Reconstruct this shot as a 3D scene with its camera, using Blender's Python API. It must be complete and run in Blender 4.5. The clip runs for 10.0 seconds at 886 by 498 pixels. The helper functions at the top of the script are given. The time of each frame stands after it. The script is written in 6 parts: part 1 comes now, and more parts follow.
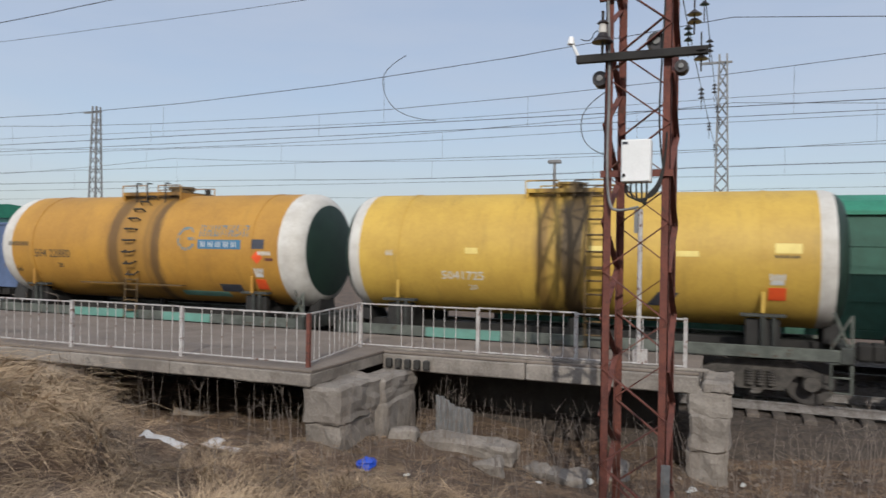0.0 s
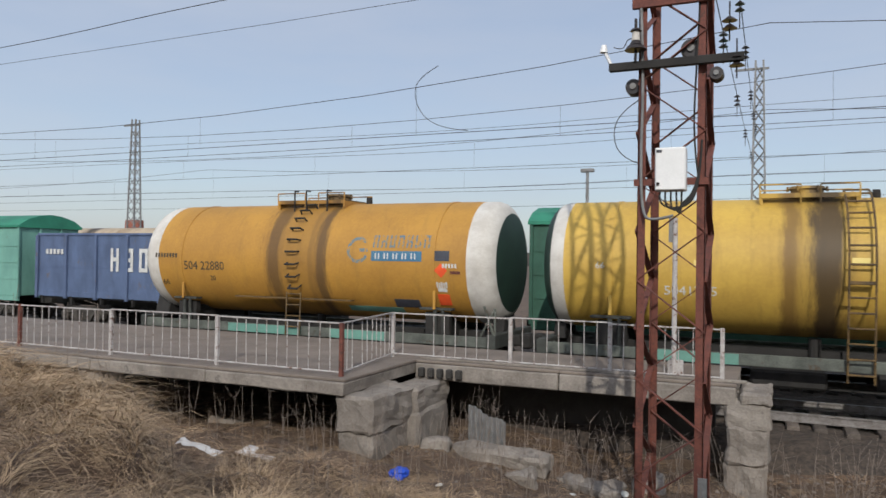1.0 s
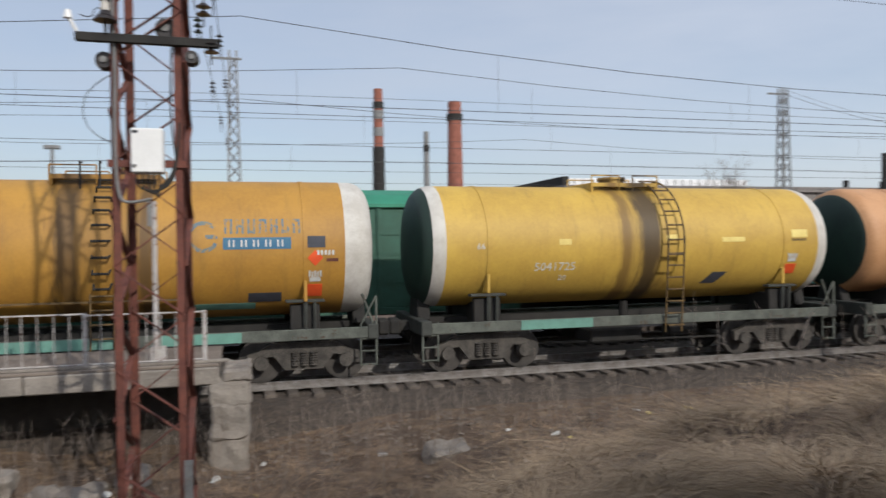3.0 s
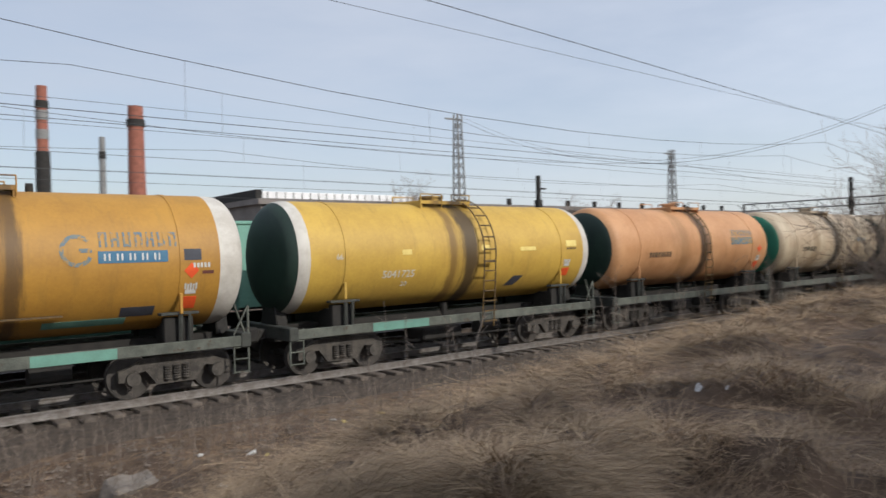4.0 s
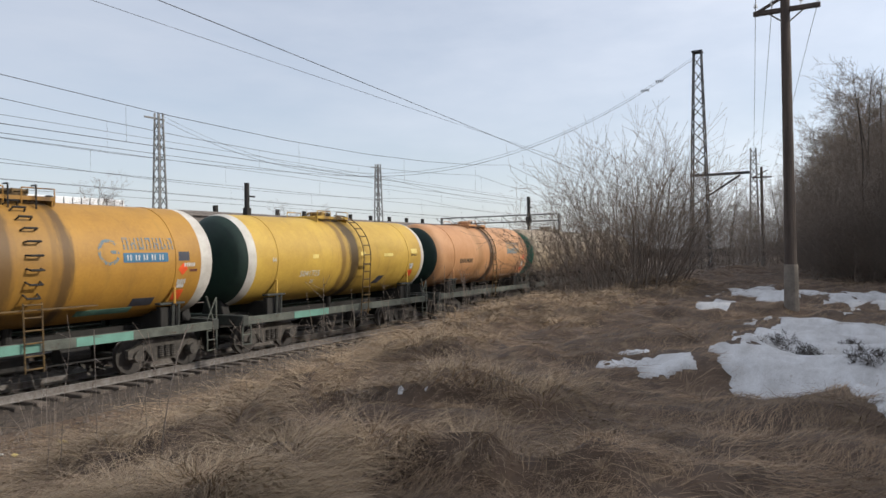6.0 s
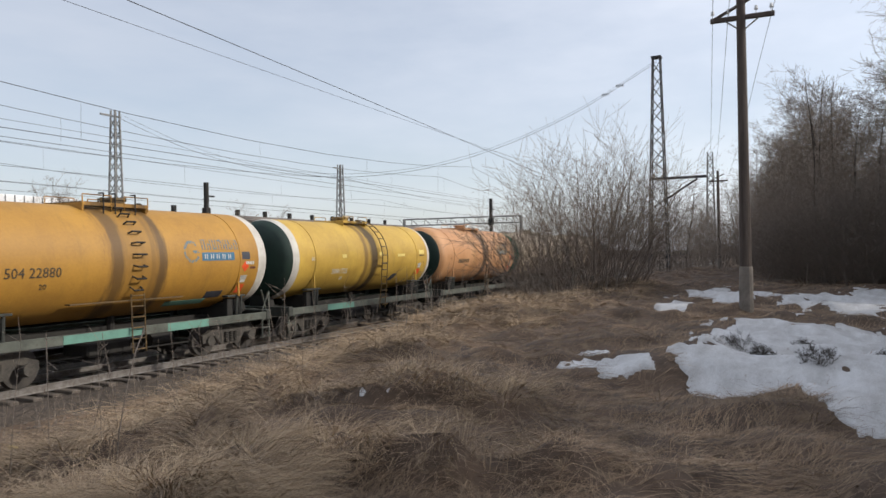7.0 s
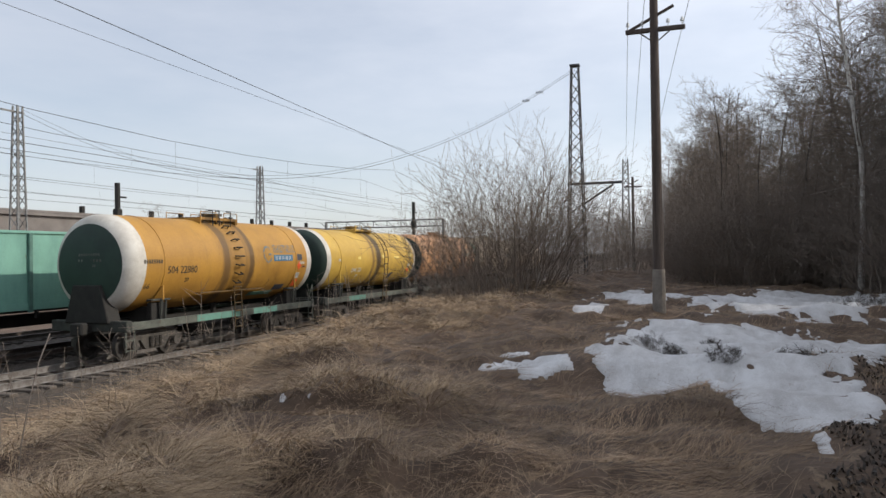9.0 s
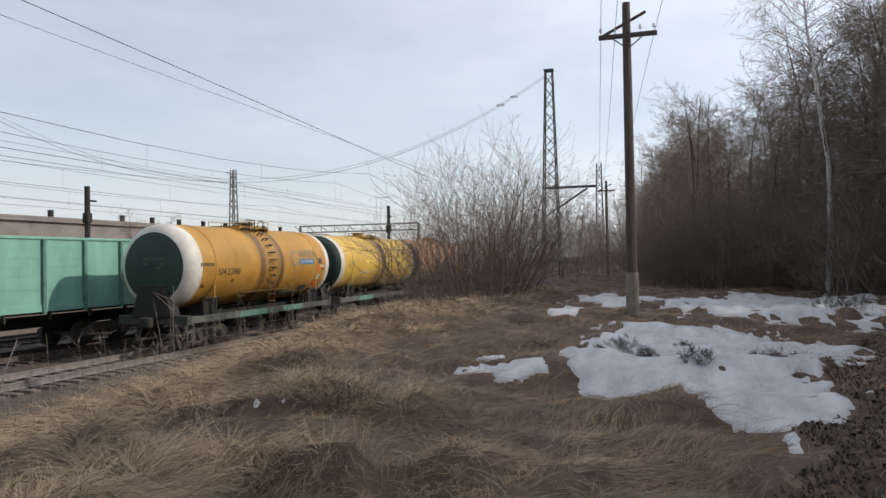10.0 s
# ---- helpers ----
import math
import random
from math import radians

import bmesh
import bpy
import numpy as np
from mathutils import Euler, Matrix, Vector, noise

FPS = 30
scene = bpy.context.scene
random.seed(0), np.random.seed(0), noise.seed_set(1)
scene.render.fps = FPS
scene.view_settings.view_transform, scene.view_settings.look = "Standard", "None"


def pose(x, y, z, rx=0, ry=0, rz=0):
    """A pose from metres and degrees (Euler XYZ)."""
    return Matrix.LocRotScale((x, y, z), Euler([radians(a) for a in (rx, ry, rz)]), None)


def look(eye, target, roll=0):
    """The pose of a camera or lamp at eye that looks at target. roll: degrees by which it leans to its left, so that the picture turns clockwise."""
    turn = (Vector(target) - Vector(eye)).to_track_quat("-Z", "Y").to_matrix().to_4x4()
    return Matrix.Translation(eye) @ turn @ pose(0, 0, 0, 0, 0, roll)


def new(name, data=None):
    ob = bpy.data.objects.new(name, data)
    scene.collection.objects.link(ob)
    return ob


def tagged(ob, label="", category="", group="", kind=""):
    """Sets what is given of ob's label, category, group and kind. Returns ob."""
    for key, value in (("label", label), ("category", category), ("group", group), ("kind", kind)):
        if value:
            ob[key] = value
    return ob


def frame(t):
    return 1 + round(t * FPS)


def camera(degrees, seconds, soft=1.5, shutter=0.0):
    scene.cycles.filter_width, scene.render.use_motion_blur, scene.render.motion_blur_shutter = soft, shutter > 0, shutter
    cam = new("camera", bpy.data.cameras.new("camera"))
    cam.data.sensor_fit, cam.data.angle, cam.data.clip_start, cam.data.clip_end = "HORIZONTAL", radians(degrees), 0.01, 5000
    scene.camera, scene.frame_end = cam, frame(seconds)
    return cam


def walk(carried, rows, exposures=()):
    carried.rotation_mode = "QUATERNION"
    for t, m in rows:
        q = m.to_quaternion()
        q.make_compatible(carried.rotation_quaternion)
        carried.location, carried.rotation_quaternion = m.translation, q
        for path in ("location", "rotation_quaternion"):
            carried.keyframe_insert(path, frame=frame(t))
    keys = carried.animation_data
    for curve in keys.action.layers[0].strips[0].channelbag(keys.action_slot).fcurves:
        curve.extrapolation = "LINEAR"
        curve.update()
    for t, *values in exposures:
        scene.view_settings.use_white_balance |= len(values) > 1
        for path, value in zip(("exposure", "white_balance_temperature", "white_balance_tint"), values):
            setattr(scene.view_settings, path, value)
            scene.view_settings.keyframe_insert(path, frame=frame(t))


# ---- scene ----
cam = camera(62.6, 10.0, shutter=0.3)
EYE = 3.1
PATH = [(0, 21.47, -0.08, -0.89), (0.5, 24.96, 0.46, -0.89), (1, 24.00, 0.63, -0.82), (1.5, 18.54, 0.78, -0.58),
        (2, 8.25, 1.07, -0.30), (2.5, -3.37, -0.03, -0.08), (2.7, -7.79, -0.40, 0.19), (3.8, -35.20, -0.06, 1.58),
        (4, -38.94, 0.02, 1.41), (4.5, -49.41, 0.14, 1.02), (5, -56.90, 0.68, 0.81), (5.5, -59.89, 0.47, 0.88),
        (7, -64.46, 0.36, 0.75), (7.5, -66.34, 0.32, 0.59), (8, -67.91, 0.39, 0.66), (8.5, -69.28, 0.43, 0.71),
        (9, -70.54, 0.54, 0.74), (9.5, -71.61, 0.77, 0.81), (10, -72.49, 0.81, 0.88)]
walk(cam, [(t, pose(0, 0, EYE, 90 + p, r, y)) for t, y, p, r in PATH], [(0, -0.16, 6200, 10), (2.5, -0.14, 6220, 10), (4, -0.05, 6350, 10), (5.5, 0.0, 6450, 10), (10, 0.05, 6570, 10)])

# ---------------------------------------------------------------- light
SUN_AZ, SUN_EL = 160.0, 31.0          # clockwise from +y, degrees
world = bpy.data.worlds.new("sky")
scene.world = world
world.use_nodes = True
wn = world.node_tree.nodes
sky = wn.new("ShaderNodeTexSky")
sky.sky_type = 'NISHITA'
sky.sun_disc = False
sky.sun_elevation = radians(SUN_EL)
sky.sun_rotation = radians(SUN_AZ)
sky.air_density, sky.dust_density, sky.ozone_density = 1.0, 1.2, 1.5
wn["Background"].inputs[1].default_value = 0.13
# thin high cloud veil over the clear sky
wl = world.node_tree.links
wtc = wn.new("ShaderNodeTexCoord")
wmp = wn.new("ShaderNodeMapping")
wmp.inputs["Scale"].default_value = (1.0, 1.6, 5.0)
wno = wn.new("ShaderNodeTexNoise")
wno.inputs["Scale"].default_value, wno.inputs["Detail"].default_value, wno.inputs["Roughness"].default_value = 1.6, 7, 0.55
wmr = wn.new("ShaderNodeMapRange")
wmr.inputs[1].default_value, wmr.inputs[2].default_value, wmr.inputs[3].default_value, wmr.inputs[4].default_value = 0.3, 0.75, 0.42, 0.72
wmx = wn.new("ShaderNodeMixRGB")
# the veil glows towards the sun
wdot = wn.new("ShaderNodeVectorMath")
wdot.operation = 'DOT_PRODUCT'
wdot.inputs[1].default_value = (math.sin(radians(SUN_AZ)) * math.cos(radians(SUN_EL)), math.cos(radians(SUN_AZ)) * math.cos(radians(SUN_EL)), math.sin(radians(SUN_EL)))
wgl = wn.new("ShaderNodeMapRange")
wgl.inputs[1].default_value, wgl.inputs[2].default_value, wgl.inputs[3].default_value, wgl.inputs[4].default_value = -1, 1, 0.80, 2.1
wveil = wn.new("ShaderNodeVectorMath")
wveil.operation = 'SCALE'
wveil.inputs[0].default_value = (4.95, 5.12, 5.58)
wl.new(wtc.outputs["Generated"], wdot.inputs[0])
wl.new(wdot.outputs["Value"], wgl.inputs[0])
wl.new(wgl.outputs[0], wveil.inputs["Scale"])
wl.new(wveil.outputs[0], wmx.inputs[2])
wl.new(wtc.outputs["Generated"], wmp.inputs[0])
wl.new(wmp.outputs[0], wno.inputs[0])
wl.new(wno.outputs[0], wmr.inputs[0])
wl.new(wmr.outputs[0], wmx.inputs[0])
wl.new(sky.outputs[0], wmx.inputs[1])
wl.new(wmx.outputs[0], wn["Background"].inputs[0])
sun_data = bpy.data.lights.new("sun", "SUN")
sun_data.energy, sun_data.angle, sun_data.color = 3.2, radians(0.6), (1.0, 0.93, 0.83)
sun = new("sun", sun_data)
a, e = radians(SUN_AZ), radians(SUN_EL)
sun.matrix_world = look((0, 0, 60), (-math.sin(a) * math.cos(e), -math.cos(a) * math.cos(e), 60 - math.sin(e)))

# ---------------------------------------------------------------- materials
def mat(name, c1, c2=None, scale=3.0, rough=0.8, metal=0.0, bump=0.15, fine=40.0, stretch=(1, 1, 1), random_tint=0.0, rust=None, rust_amount=0.6, emit=0.0):
    m = bpy.data.materials.new(name)
    m.use_nodes = True
    nt = m.node_tree
    N, L = nt.nodes, nt.links
    b = N["Principled BSDF"]
    tc = N.new("ShaderNodeTexCoord")
    mp = N.new("ShaderNodeMapping")
    mp.inputs["Scale"].default_value = stretch
    L.new(tc.outputs["Object"], mp.inputs[0])
    n1 = N.new("ShaderNodeTexNoise")
    n1.inputs["Scale"].default_value, n1.inputs["Detail"].default_value, n1.inputs["Roughness"].default_value = scale, 6, 0.65
    n2 = N.new("ShaderNodeTexNoise")
    n2.inputs["Scale"].default_value, n2.inputs["Detail"].default_value = fine, 4
    L.new(mp.outputs[0], n1.inputs[0])
    L.new(mp.outputs[0], n2.inputs[0])
    c2 = c2 or tuple(v * 0.7 for v in c1)
    rp = N.new("ShaderNodeValToRGB")
    rp.color_ramp.elements[0].position, rp.color_ramp.elements[1].position = 0.36, 0.66
    rp.color_ramp.elements[0].color, rp.color_ramp.elements[1].color = (*c2, 1), (*c1, 1)
    ad = N.new("ShaderNodeMath")
    ad.operation = 'MULTIPLY_ADD'
    ad.inputs[1].default_value = 0.35
    L.new(n2.outputs[0], ad.inputs[0])
    sb = N.new("ShaderNodeMath")
    sb.operation = 'SUBTRACT'
    sb.inputs[1].default_value = 0.17
    L.new(n1.outputs[0], sb.inputs[0])
    L.new(sb.outputs[0], ad.inputs[2])
    L.new(ad.outputs[0], rp.inputs[0])
    col = rp.outputs[0]
    if rust:
        n3 = N.new("ShaderNodeTexNoise")
        n3.inputs["Scale"].default_value, n3.inputs["Detail"].default_value, n3.inputs["Roughness"].default_value = scale * 2.3, 8, 0.7
        L.new(mp.outputs[0], n3.inputs[0])
        r3 = N.new("ShaderNodeValToRGB")
        r3.color_ramp.elements[0].position, r3.color_ramp.elements[1].position = rust_amount, rust_amount + 0.06
        mx = N.new("ShaderNodeMixRGB")
        L.new(n3.outputs[0], r3.inputs[0])
        L.new(r3.outputs[0], mx.inputs[0])
        L.new(col, mx.inputs[1])
        mx.inputs[2].default_value = (*rust, 1)
        col = mx.outputs[0]
    if random_tint:
        oi = N.new("ShaderNodeObjectInfo")
        hs = N.new("ShaderNodeHueSaturation")
        mr = N.new("ShaderNodeMapRange")
        mr.inputs[3].default_value, mr.inputs[4].default_value = 1 - random_tint, 1 + random_tint
        L.new(oi.outputs["Random"], mr.inputs[0])
        L.new(mr.outputs[0], hs.inputs["Value"])
        L.new(col, hs.inputs["Color"])
        col = hs.outputs[0]
    L.new(col, b.inputs["Base Color"])
    b.inputs["Roughness"].default_value, b.inputs["Metallic"].default_value = rough, metal
    if bump:
        bp = N.new("ShaderNodeBump")
        bp.inputs["Strength"].default_value, bp.inputs["Distance"].default_value = bump, 0.02
        L.new(n2.outputs[0], bp.inputs["Height"])
        L.new(bp.outputs[0], b.inputs["Normal"])
    return m


def paint_mat(name, c1, c2, stains=(), streak=(0.10, 0.07, 0.03), streak_amount=0.655, rough=0.6):
    """Weathered barrel paint: two tones, runs of dirt down the sides, and spills (x, half width, strength, colour)."""
    m = mat(name, c1, c2, scale=0.9, rough=rough, bump=0.05, fine=14, rust=streak, rust_amount=0.72)
    nt = m.node_tree
    N, L = nt.nodes, nt.links
    b = N["Principled BSDF"]
    col = b.inputs["Base Color"].links[0].from_socket
    tc = N.new("ShaderNodeTexCoord")
    mp = N.new("ShaderNodeMapping")
    mp.inputs["Scale"].default_value = (1.7, 0.5, 0.22)
    n = N.new("ShaderNodeTexNoise")
    n.inputs["Scale"].default_value, n.inputs["Detail"].default_value, n.inputs["Roughness"].default_value = 2.2, 7, 0.7
    L.new(tc.outputs["Object"], mp.inputs[0])
    L.new(mp.outputs[0], n.inputs[0])
    r = N.new("ShaderNodeValToRGB")
    r.color_ramp.elements[0].position, r.color_ramp.elements[1].position = streak_amount - 0.12, streak_amount + 0.2
    r.color_ramp.elements[1].color = (0.45, 0.45, 0.45, 1)
    L.new(n.outputs[0], r.inputs[0])
    mx = N.new("ShaderNodeMixRGB")
    L.new(r.outputs[0], mx.inputs[0])
    L.new(col, mx.inputs[1])
    mx.inputs[2].default_value = (*streak, 1)
    col = mx.outputs[0]
    sx = N.new("ShaderNodeSeparateXYZ")
    L.new(tc.outputs["Object"], sx.inputs[0])
    for x0, half, amount, tone in stains:
        s1 = N.new("ShaderNodeMath")
        s1.operation = 'SUBTRACT'
        L.new(sx.outputs[0], s1.inputs[0])
        s1.inputs[1].default_value = x0
        wob = N.new("ShaderNodeMath")
        wob.operation = 'MULTIPLY_ADD'
        wob.inputs[1].default_value, wob.inputs[2].default_value = half * 2.4, -half * 1.2
        L.new(n.outputs[0], wob.inputs[0])
        s2 = N.new("ShaderNodeMath")
        s2.operation = 'ADD'
        L.new(s1.outputs[0], s2.inputs[0])
        L.new(wob.outputs[0], s2.inputs[1])
        ab = N.new("ShaderNodeMath")
        ab.operation = 'ABSOLUTE'
        L.new(s2.outputs[0], ab.inputs[0])
        mr = N.new("ShaderNodeMapRange")
        mr.interpolation_type = 'SMOOTHSTEP'
        mr.inputs[1].default_value, mr.inputs[2].default_value = half * 0.25, half * 1.1
        mr.inputs[3].default_value, mr.inputs[4].default_value = amount, 0
        L.new(ab.outputs[0], mr.inputs[0])
        mx = N.new("ShaderNodeMixRGB")
        L.new(mr.outputs[0], mx.inputs[0])
        L.new(col, mx.inputs[1])
        mx.inputs[2].default_value = (*tone, 1)
        col = mx.outputs[0]
    L.new(col, b.inputs["Base Color"])
    return m


BLACK_OIL, BROWN_OIL, SOOT_OIL = (0.018, 0.014, 0.01), (0.14, 0.075, 0.02), (0.045, 0.028, 0.016)
M_ORANGE = paint_mat("orange_yellow_tank_paint", (0.43, 0.225, 0.034), (0.34, 0.172, 0.028), [(-0.78, 0.36, 0.72, SOOT_OIL), (0.72, 0.24, 0.78, SOOT_OIL), (0.42, 0.12, 0.5, BROWN_OIL), (0.0, 0.95, 0.34, BROWN_OIL)])
M_YELLOW = paint_mat("yellow_tank_paint", (0.54, 0.35, 0.06), (0.44, 0.275, 0.048), [(-0.50, 0.26, 0.75, BROWN_OIL), (0.18, 0.42, 0.92, BLACK_OIL), (0.0, 1.1, 0.22, BROWN_OIL)])
M_SALMON = paint_mat("faded_salmon_tank_paint", (0.53, 0.285, 0.135), (0.44, 0.215, 0.09), [(0.3, 0.4, 0.85, BLACK_OIL), (-1.2, 0.5, 0.3, BROWN_OIL)])
M_CREAM = paint_mat("cream_tank_paint", (0.50, 0.42, 0.30), (0.40, 0.30, 0.20), [(0.3, 0.5, 0.9, BLACK_OIL), (-2.0, 0.5, 0.45, BROWN_OIL), (2.6, 0.5, 0.45, BROWN_OIL)], streak_amount=0.5)
M_WHITE = mat("chalky_white_paint", (0.58, 0.56, 0.51), (0.44, 0.41, 0.36), scale=2.0, rough=0.7, bump=0.05, rust=(0.3, 0.2, 0.1), rust_amount=0.7)
M_DKGREEN = mat("dark_green_end_paint", (0.016, 0.038, 0.026), (0.010, 0.024, 0.018), scale=1.5, rough=0.6, bump=0.05)
M_FRAME = mat("grey_green_frame_paint", (0.12, 0.13, 0.108), (0.055, 0.06, 0.05), scale=2.0, rough=0.75, rust=(0.06, 0.04, 0.025), rust_amount=0.6)
M_TURQ = mat("turquoise_touch_up_paint", (0.13, 0.29, 0.23), (0.10, 0.21, 0.17), scale=2.0, rough=0.7)
M_UNDER = mat("grimy_black_steel", (0.025, 0.023, 0.02), (0.012, 0.011, 0.01), scale=3.0, rough=0.85)
M_BOGIE = mat("dusty_cast_steel", (0.085, 0.075, 0.063), (0.035, 0.031, 0.027), scale=5.0, rough=0.8, bump=0.3)
M_WHEEL = mat("wheel_steel", (0.06, 0.052, 0.045), (0.03, 0.027, 0.024), scale=4.0, rough=0.7)
M_RUSTY = mat("red_oxide_paint", (0.16, 0.05, 0.032), (0.09, 0.03, 0.022), scale=5.0, rough=0.8, rust=(0.06, 0.03, 0.02), rust_amount=0.58)
M_RAIL = mat("rail_steel", (0.30, 0.285, 0.27), (0.17, 0.15, 0.135), scale=6.0, rough=0.42, metal=0.4)
M_TIE = mat("weathered_sleeper_timber", (0.135, 0.112, 0.092), (0.07, 0.057, 0.047), scale=3.0, rough=0.9, bump=0.4, stretch=(3, 0.6, 3), random_tint=0.3)
M_CONC = mat("weathered_concrete", (0.27, 0.24, 0.205), (0.15, 0.13, 0.11), scale=1.3, rough=0.92, bump=0.5, fine=25, rust=(0.13, 0.115, 0.1), rust_amount=0.6)
M_DECK = mat("dusty_asphalt_deck", (0.20, 0.165, 0.135), (0.14, 0.115, 0.095), scale=1.2, rough=0.95, bump=0.4, fine=50)
M_RAILW = mat("flaking_white_railing_paint", (0.46, 0.44, 0.42), (0.32, 0.29, 0.27), scale=5.0, rough=0.7, rust=(0.13, 0.07, 0.05), rust_amount=0.56)
M_WOODPOLE = mat("grey_brown_pole_wood", (0.11, 0.085, 0.07), (0.06, 0.045, 0.038), scale=3.0, rough=0.9, bump=0.5, stretch=(4, 4, 0.3))
M_GALV = mat("grey_steel", (0.24, 0.24, 0.235), (0.15, 0.15, 0.145), scale=4.0, rough=0.7, metal=0.2)
M_WIRE = mat("dark_wire", (0.04, 0.04, 0.045), (0.03, 0.03, 0.03), rough=0.6, bump=0)
M_BOXW = mat("white_cabinet_paint", (0.74, 0.74, 0.72), (0.66, 0.66, 0.64), scale=2.0, rough=0.4, bump=0.02)
M_GLASSINS = mat("brown_porcelain", (0.022, 0.016, 0.014), (0.015, 0.011, 0.01), rough=0.4, bump=0)
M_TEAL = mat("teal_wagon_paint", (0.17, 0.36, 0.29), (0.12, 0.27, 0.22), scale=1.2, rough=0.65, rust=(0.12, 0.1, 0.07), rust_amount=0.66, stretch=(1, 1, 0.4))
M_TEALD = mat("dark_teal_roof_paint", (0.03, 0.22, 0.13), (0.02, 0.15, 0.09), scale=1.2, rough=0.6)
M_BLUE = mat("blue_wagon_paint", (0.095, 0.135, 0.235), (0.06, 0.085, 0.15), scale=1.4, rough=0.65, rust=(0.12, 0.09, 0.07), rust_amount=0.62, stretch=(1, 1, 0.4))
M_WGREEN = mat("green_wagon_paint", (0.035, 0.11, 0.075), (0.025, 0.075, 0.05), scale=1.4, rough=0.65, rust=(0.06, 0.05, 0.035), rust_amount=0.66)
M_LETTER = mat("white_lettering", (0.6, 0.6, 0.57), (0.45, 0.45, 0.42), scale=6, rough=0.7, bump=0)
M_LETTERD = mat("dark_lettering", (0.06, 0.05, 0.03), (0.04, 0.03, 0.02), scale=6, rough=0.7, bump=0)
M_LOGOB = mat("faded_blue_lettering", (0.09, 0.16, 0.22), (0.17, 0.19, 0.16), scale=5, rough=0.7, bump=0, rust=(0.40, 0.22, 0.045), rust_amount=0.5)
M_STRIP = mat("blue_strip_paint", (0.035, 0.13, 0.24), (0.06, 0.16, 0.24), scale=7, rough=0.7, bump=0, rust=(0.3, 0.19, 0.06), rust_amount=0.64)
M_RED = mat("orange_red_placard", (0.75, 0.10, 0.02), (0.62, 0.07, 0.02), rough=0.5, bump=0)
M_PATCH = mat("slate_grey_repaint", (0.05, 0.055, 0.07), (0.035, 0.035, 0.045), rough=0.7, bump=0)
M_CREAMPATCH = mat("pale_yellow_label", (0.75, 0.62, 0.2), (0.65, 0.5, 0.15), rough=0.6, bump=0)
M_BRICK = mat("red_brick", (0.30, 0.11, 0.075), (0.20, 0.075, 0.05), scale=1.0, rough=0.9)
M_BLUEBAG = mat("blue_plastic", (0.02, 0.08, 0.5), (0.015, 0.05, 0.35), scale=8, rough=0.35)


# ---------------------------------------------------------------- builders
def mesh_of(name, bm):
    me = bpy.data.meshes.new(name)
    bm.to_mesh(me)
    bm.free()
    return me


def part(name, bm, material, parent=None, label="", smooth=False):
    me = mesh_of(name, bm) if isinstance(bm, bmesh.types.BMesh) else bm
    if not me.materials:
        me.materials.append(material)
    if smooth:
        for p in me.polygons:
            p.use_smooth = True
    ob = new(name, me)
    if parent:
        ob.parent = parent
    if label:
        tagged(ob, label)
    return ob


def thing(name, label, category, group="", kind="", m=None):
    ob = new(name)
    tagged(ob, label, category, group, kind)
    if m is not None:
        ob.matrix_basis = m
    return ob


def box(bm, x0, x1, y0, y1, z0, z1, bevel=0.0, m=None):
    r = bmesh.ops.create_cube(bm, size=1)
    vs = r["verts"]
    for v in vs:
        v.co = Vector((x0 + (v.co.x + .5) * (x1 - x0), y0 + (v.co.y + .5) * (y1 - y0), z0 + (v.co.z + .5) * (z1 - z0)))
    if m is not None:
        for v in vs:
            v.co = m @ v.co
    if bevel:
        es = list({e for v in vs for e in v.link_edges})
        bmesh.ops.bevel(bm, geom=es, offset=bevel, segments=1, affect='EDGES')
    return bm


def bar(bm, p, q, r=0.02, n=6, r2=None, square=False):
    """A round or square bar from p to q."""
    p, q = Vector(p), Vector(q)
    d = q - p
    if d.length < 1e-6:
        return bm
    m = Matrix.Translation((p + q) / 2) @ d.to_track_quat('Z', 'Y').to_matrix().to_4x4()
    if square:
        m = m @ pose(0, 0, 0, 0, 0, 45)
        n = 4
    bmesh.ops.create_cone(bm, cap_ends=True, segments=n, radius1=r, radius2=r if r2 is None else r2, depth=d.length, matrix=m)
    return bm


def angle_bar(bm, p, q, w=0.06, t=0.008):
    """A flat strip-like bar with real thickness."""
    p, q = Vector(p), Vector(q)
    d = q - p
    m = Matrix.Translation((p + q) / 2) @ d.to_track_quat('Z', 'Y').to_matrix().to_4x4()
    return box(bm, -w / 2, w / 2, -t / 2, t / 2, -d.length / 2, d.length / 2, m=m)


def lathe_x(bm, profile, n=48, z=0.0):
    """Turn (x, r) pairs about the x axis at height z."""
    rings = []
    for x, r in profile:
        if r < 1e-4:
            rings.append([bm.verts.new((x, 0, z))])
        else:
            rings.append([bm.verts.new((x, r * math.sin(2 * math.pi * i / n), z + r * math.cos(2 * math.pi * i / n))) for i in range(n)])
    for A, B in zip(rings, rings[1:]):
        for i in range(n):
            j = (i + 1) % n
            if len(A) == 1:
                bm.faces.new((A[0], B[i], B[j]))
            elif len(B) == 1:
                bm.faces.new((A[i], B[0], A[j]))
            else:
                bm.faces.new((A[i], B[i], B[j], A[j]))
    bmesh.ops.recalc_face_normals(bm, faces=bm.faces)
    return bm


BM = bmesh.new


def text_mesh(body, size, material_name="", depth=0.004):
    cu = bpy.data.curves.new("lettering", 'FONT')
    cu.body, cu.size, cu.extrude, cu.resolution_u = body, size, depth, 2
    ob = bpy.data.objects.new("lettering", cu)
    me = bpy.data.meshes.new_from_object(ob)
    bpy.data.objects.remove(ob)
    return me


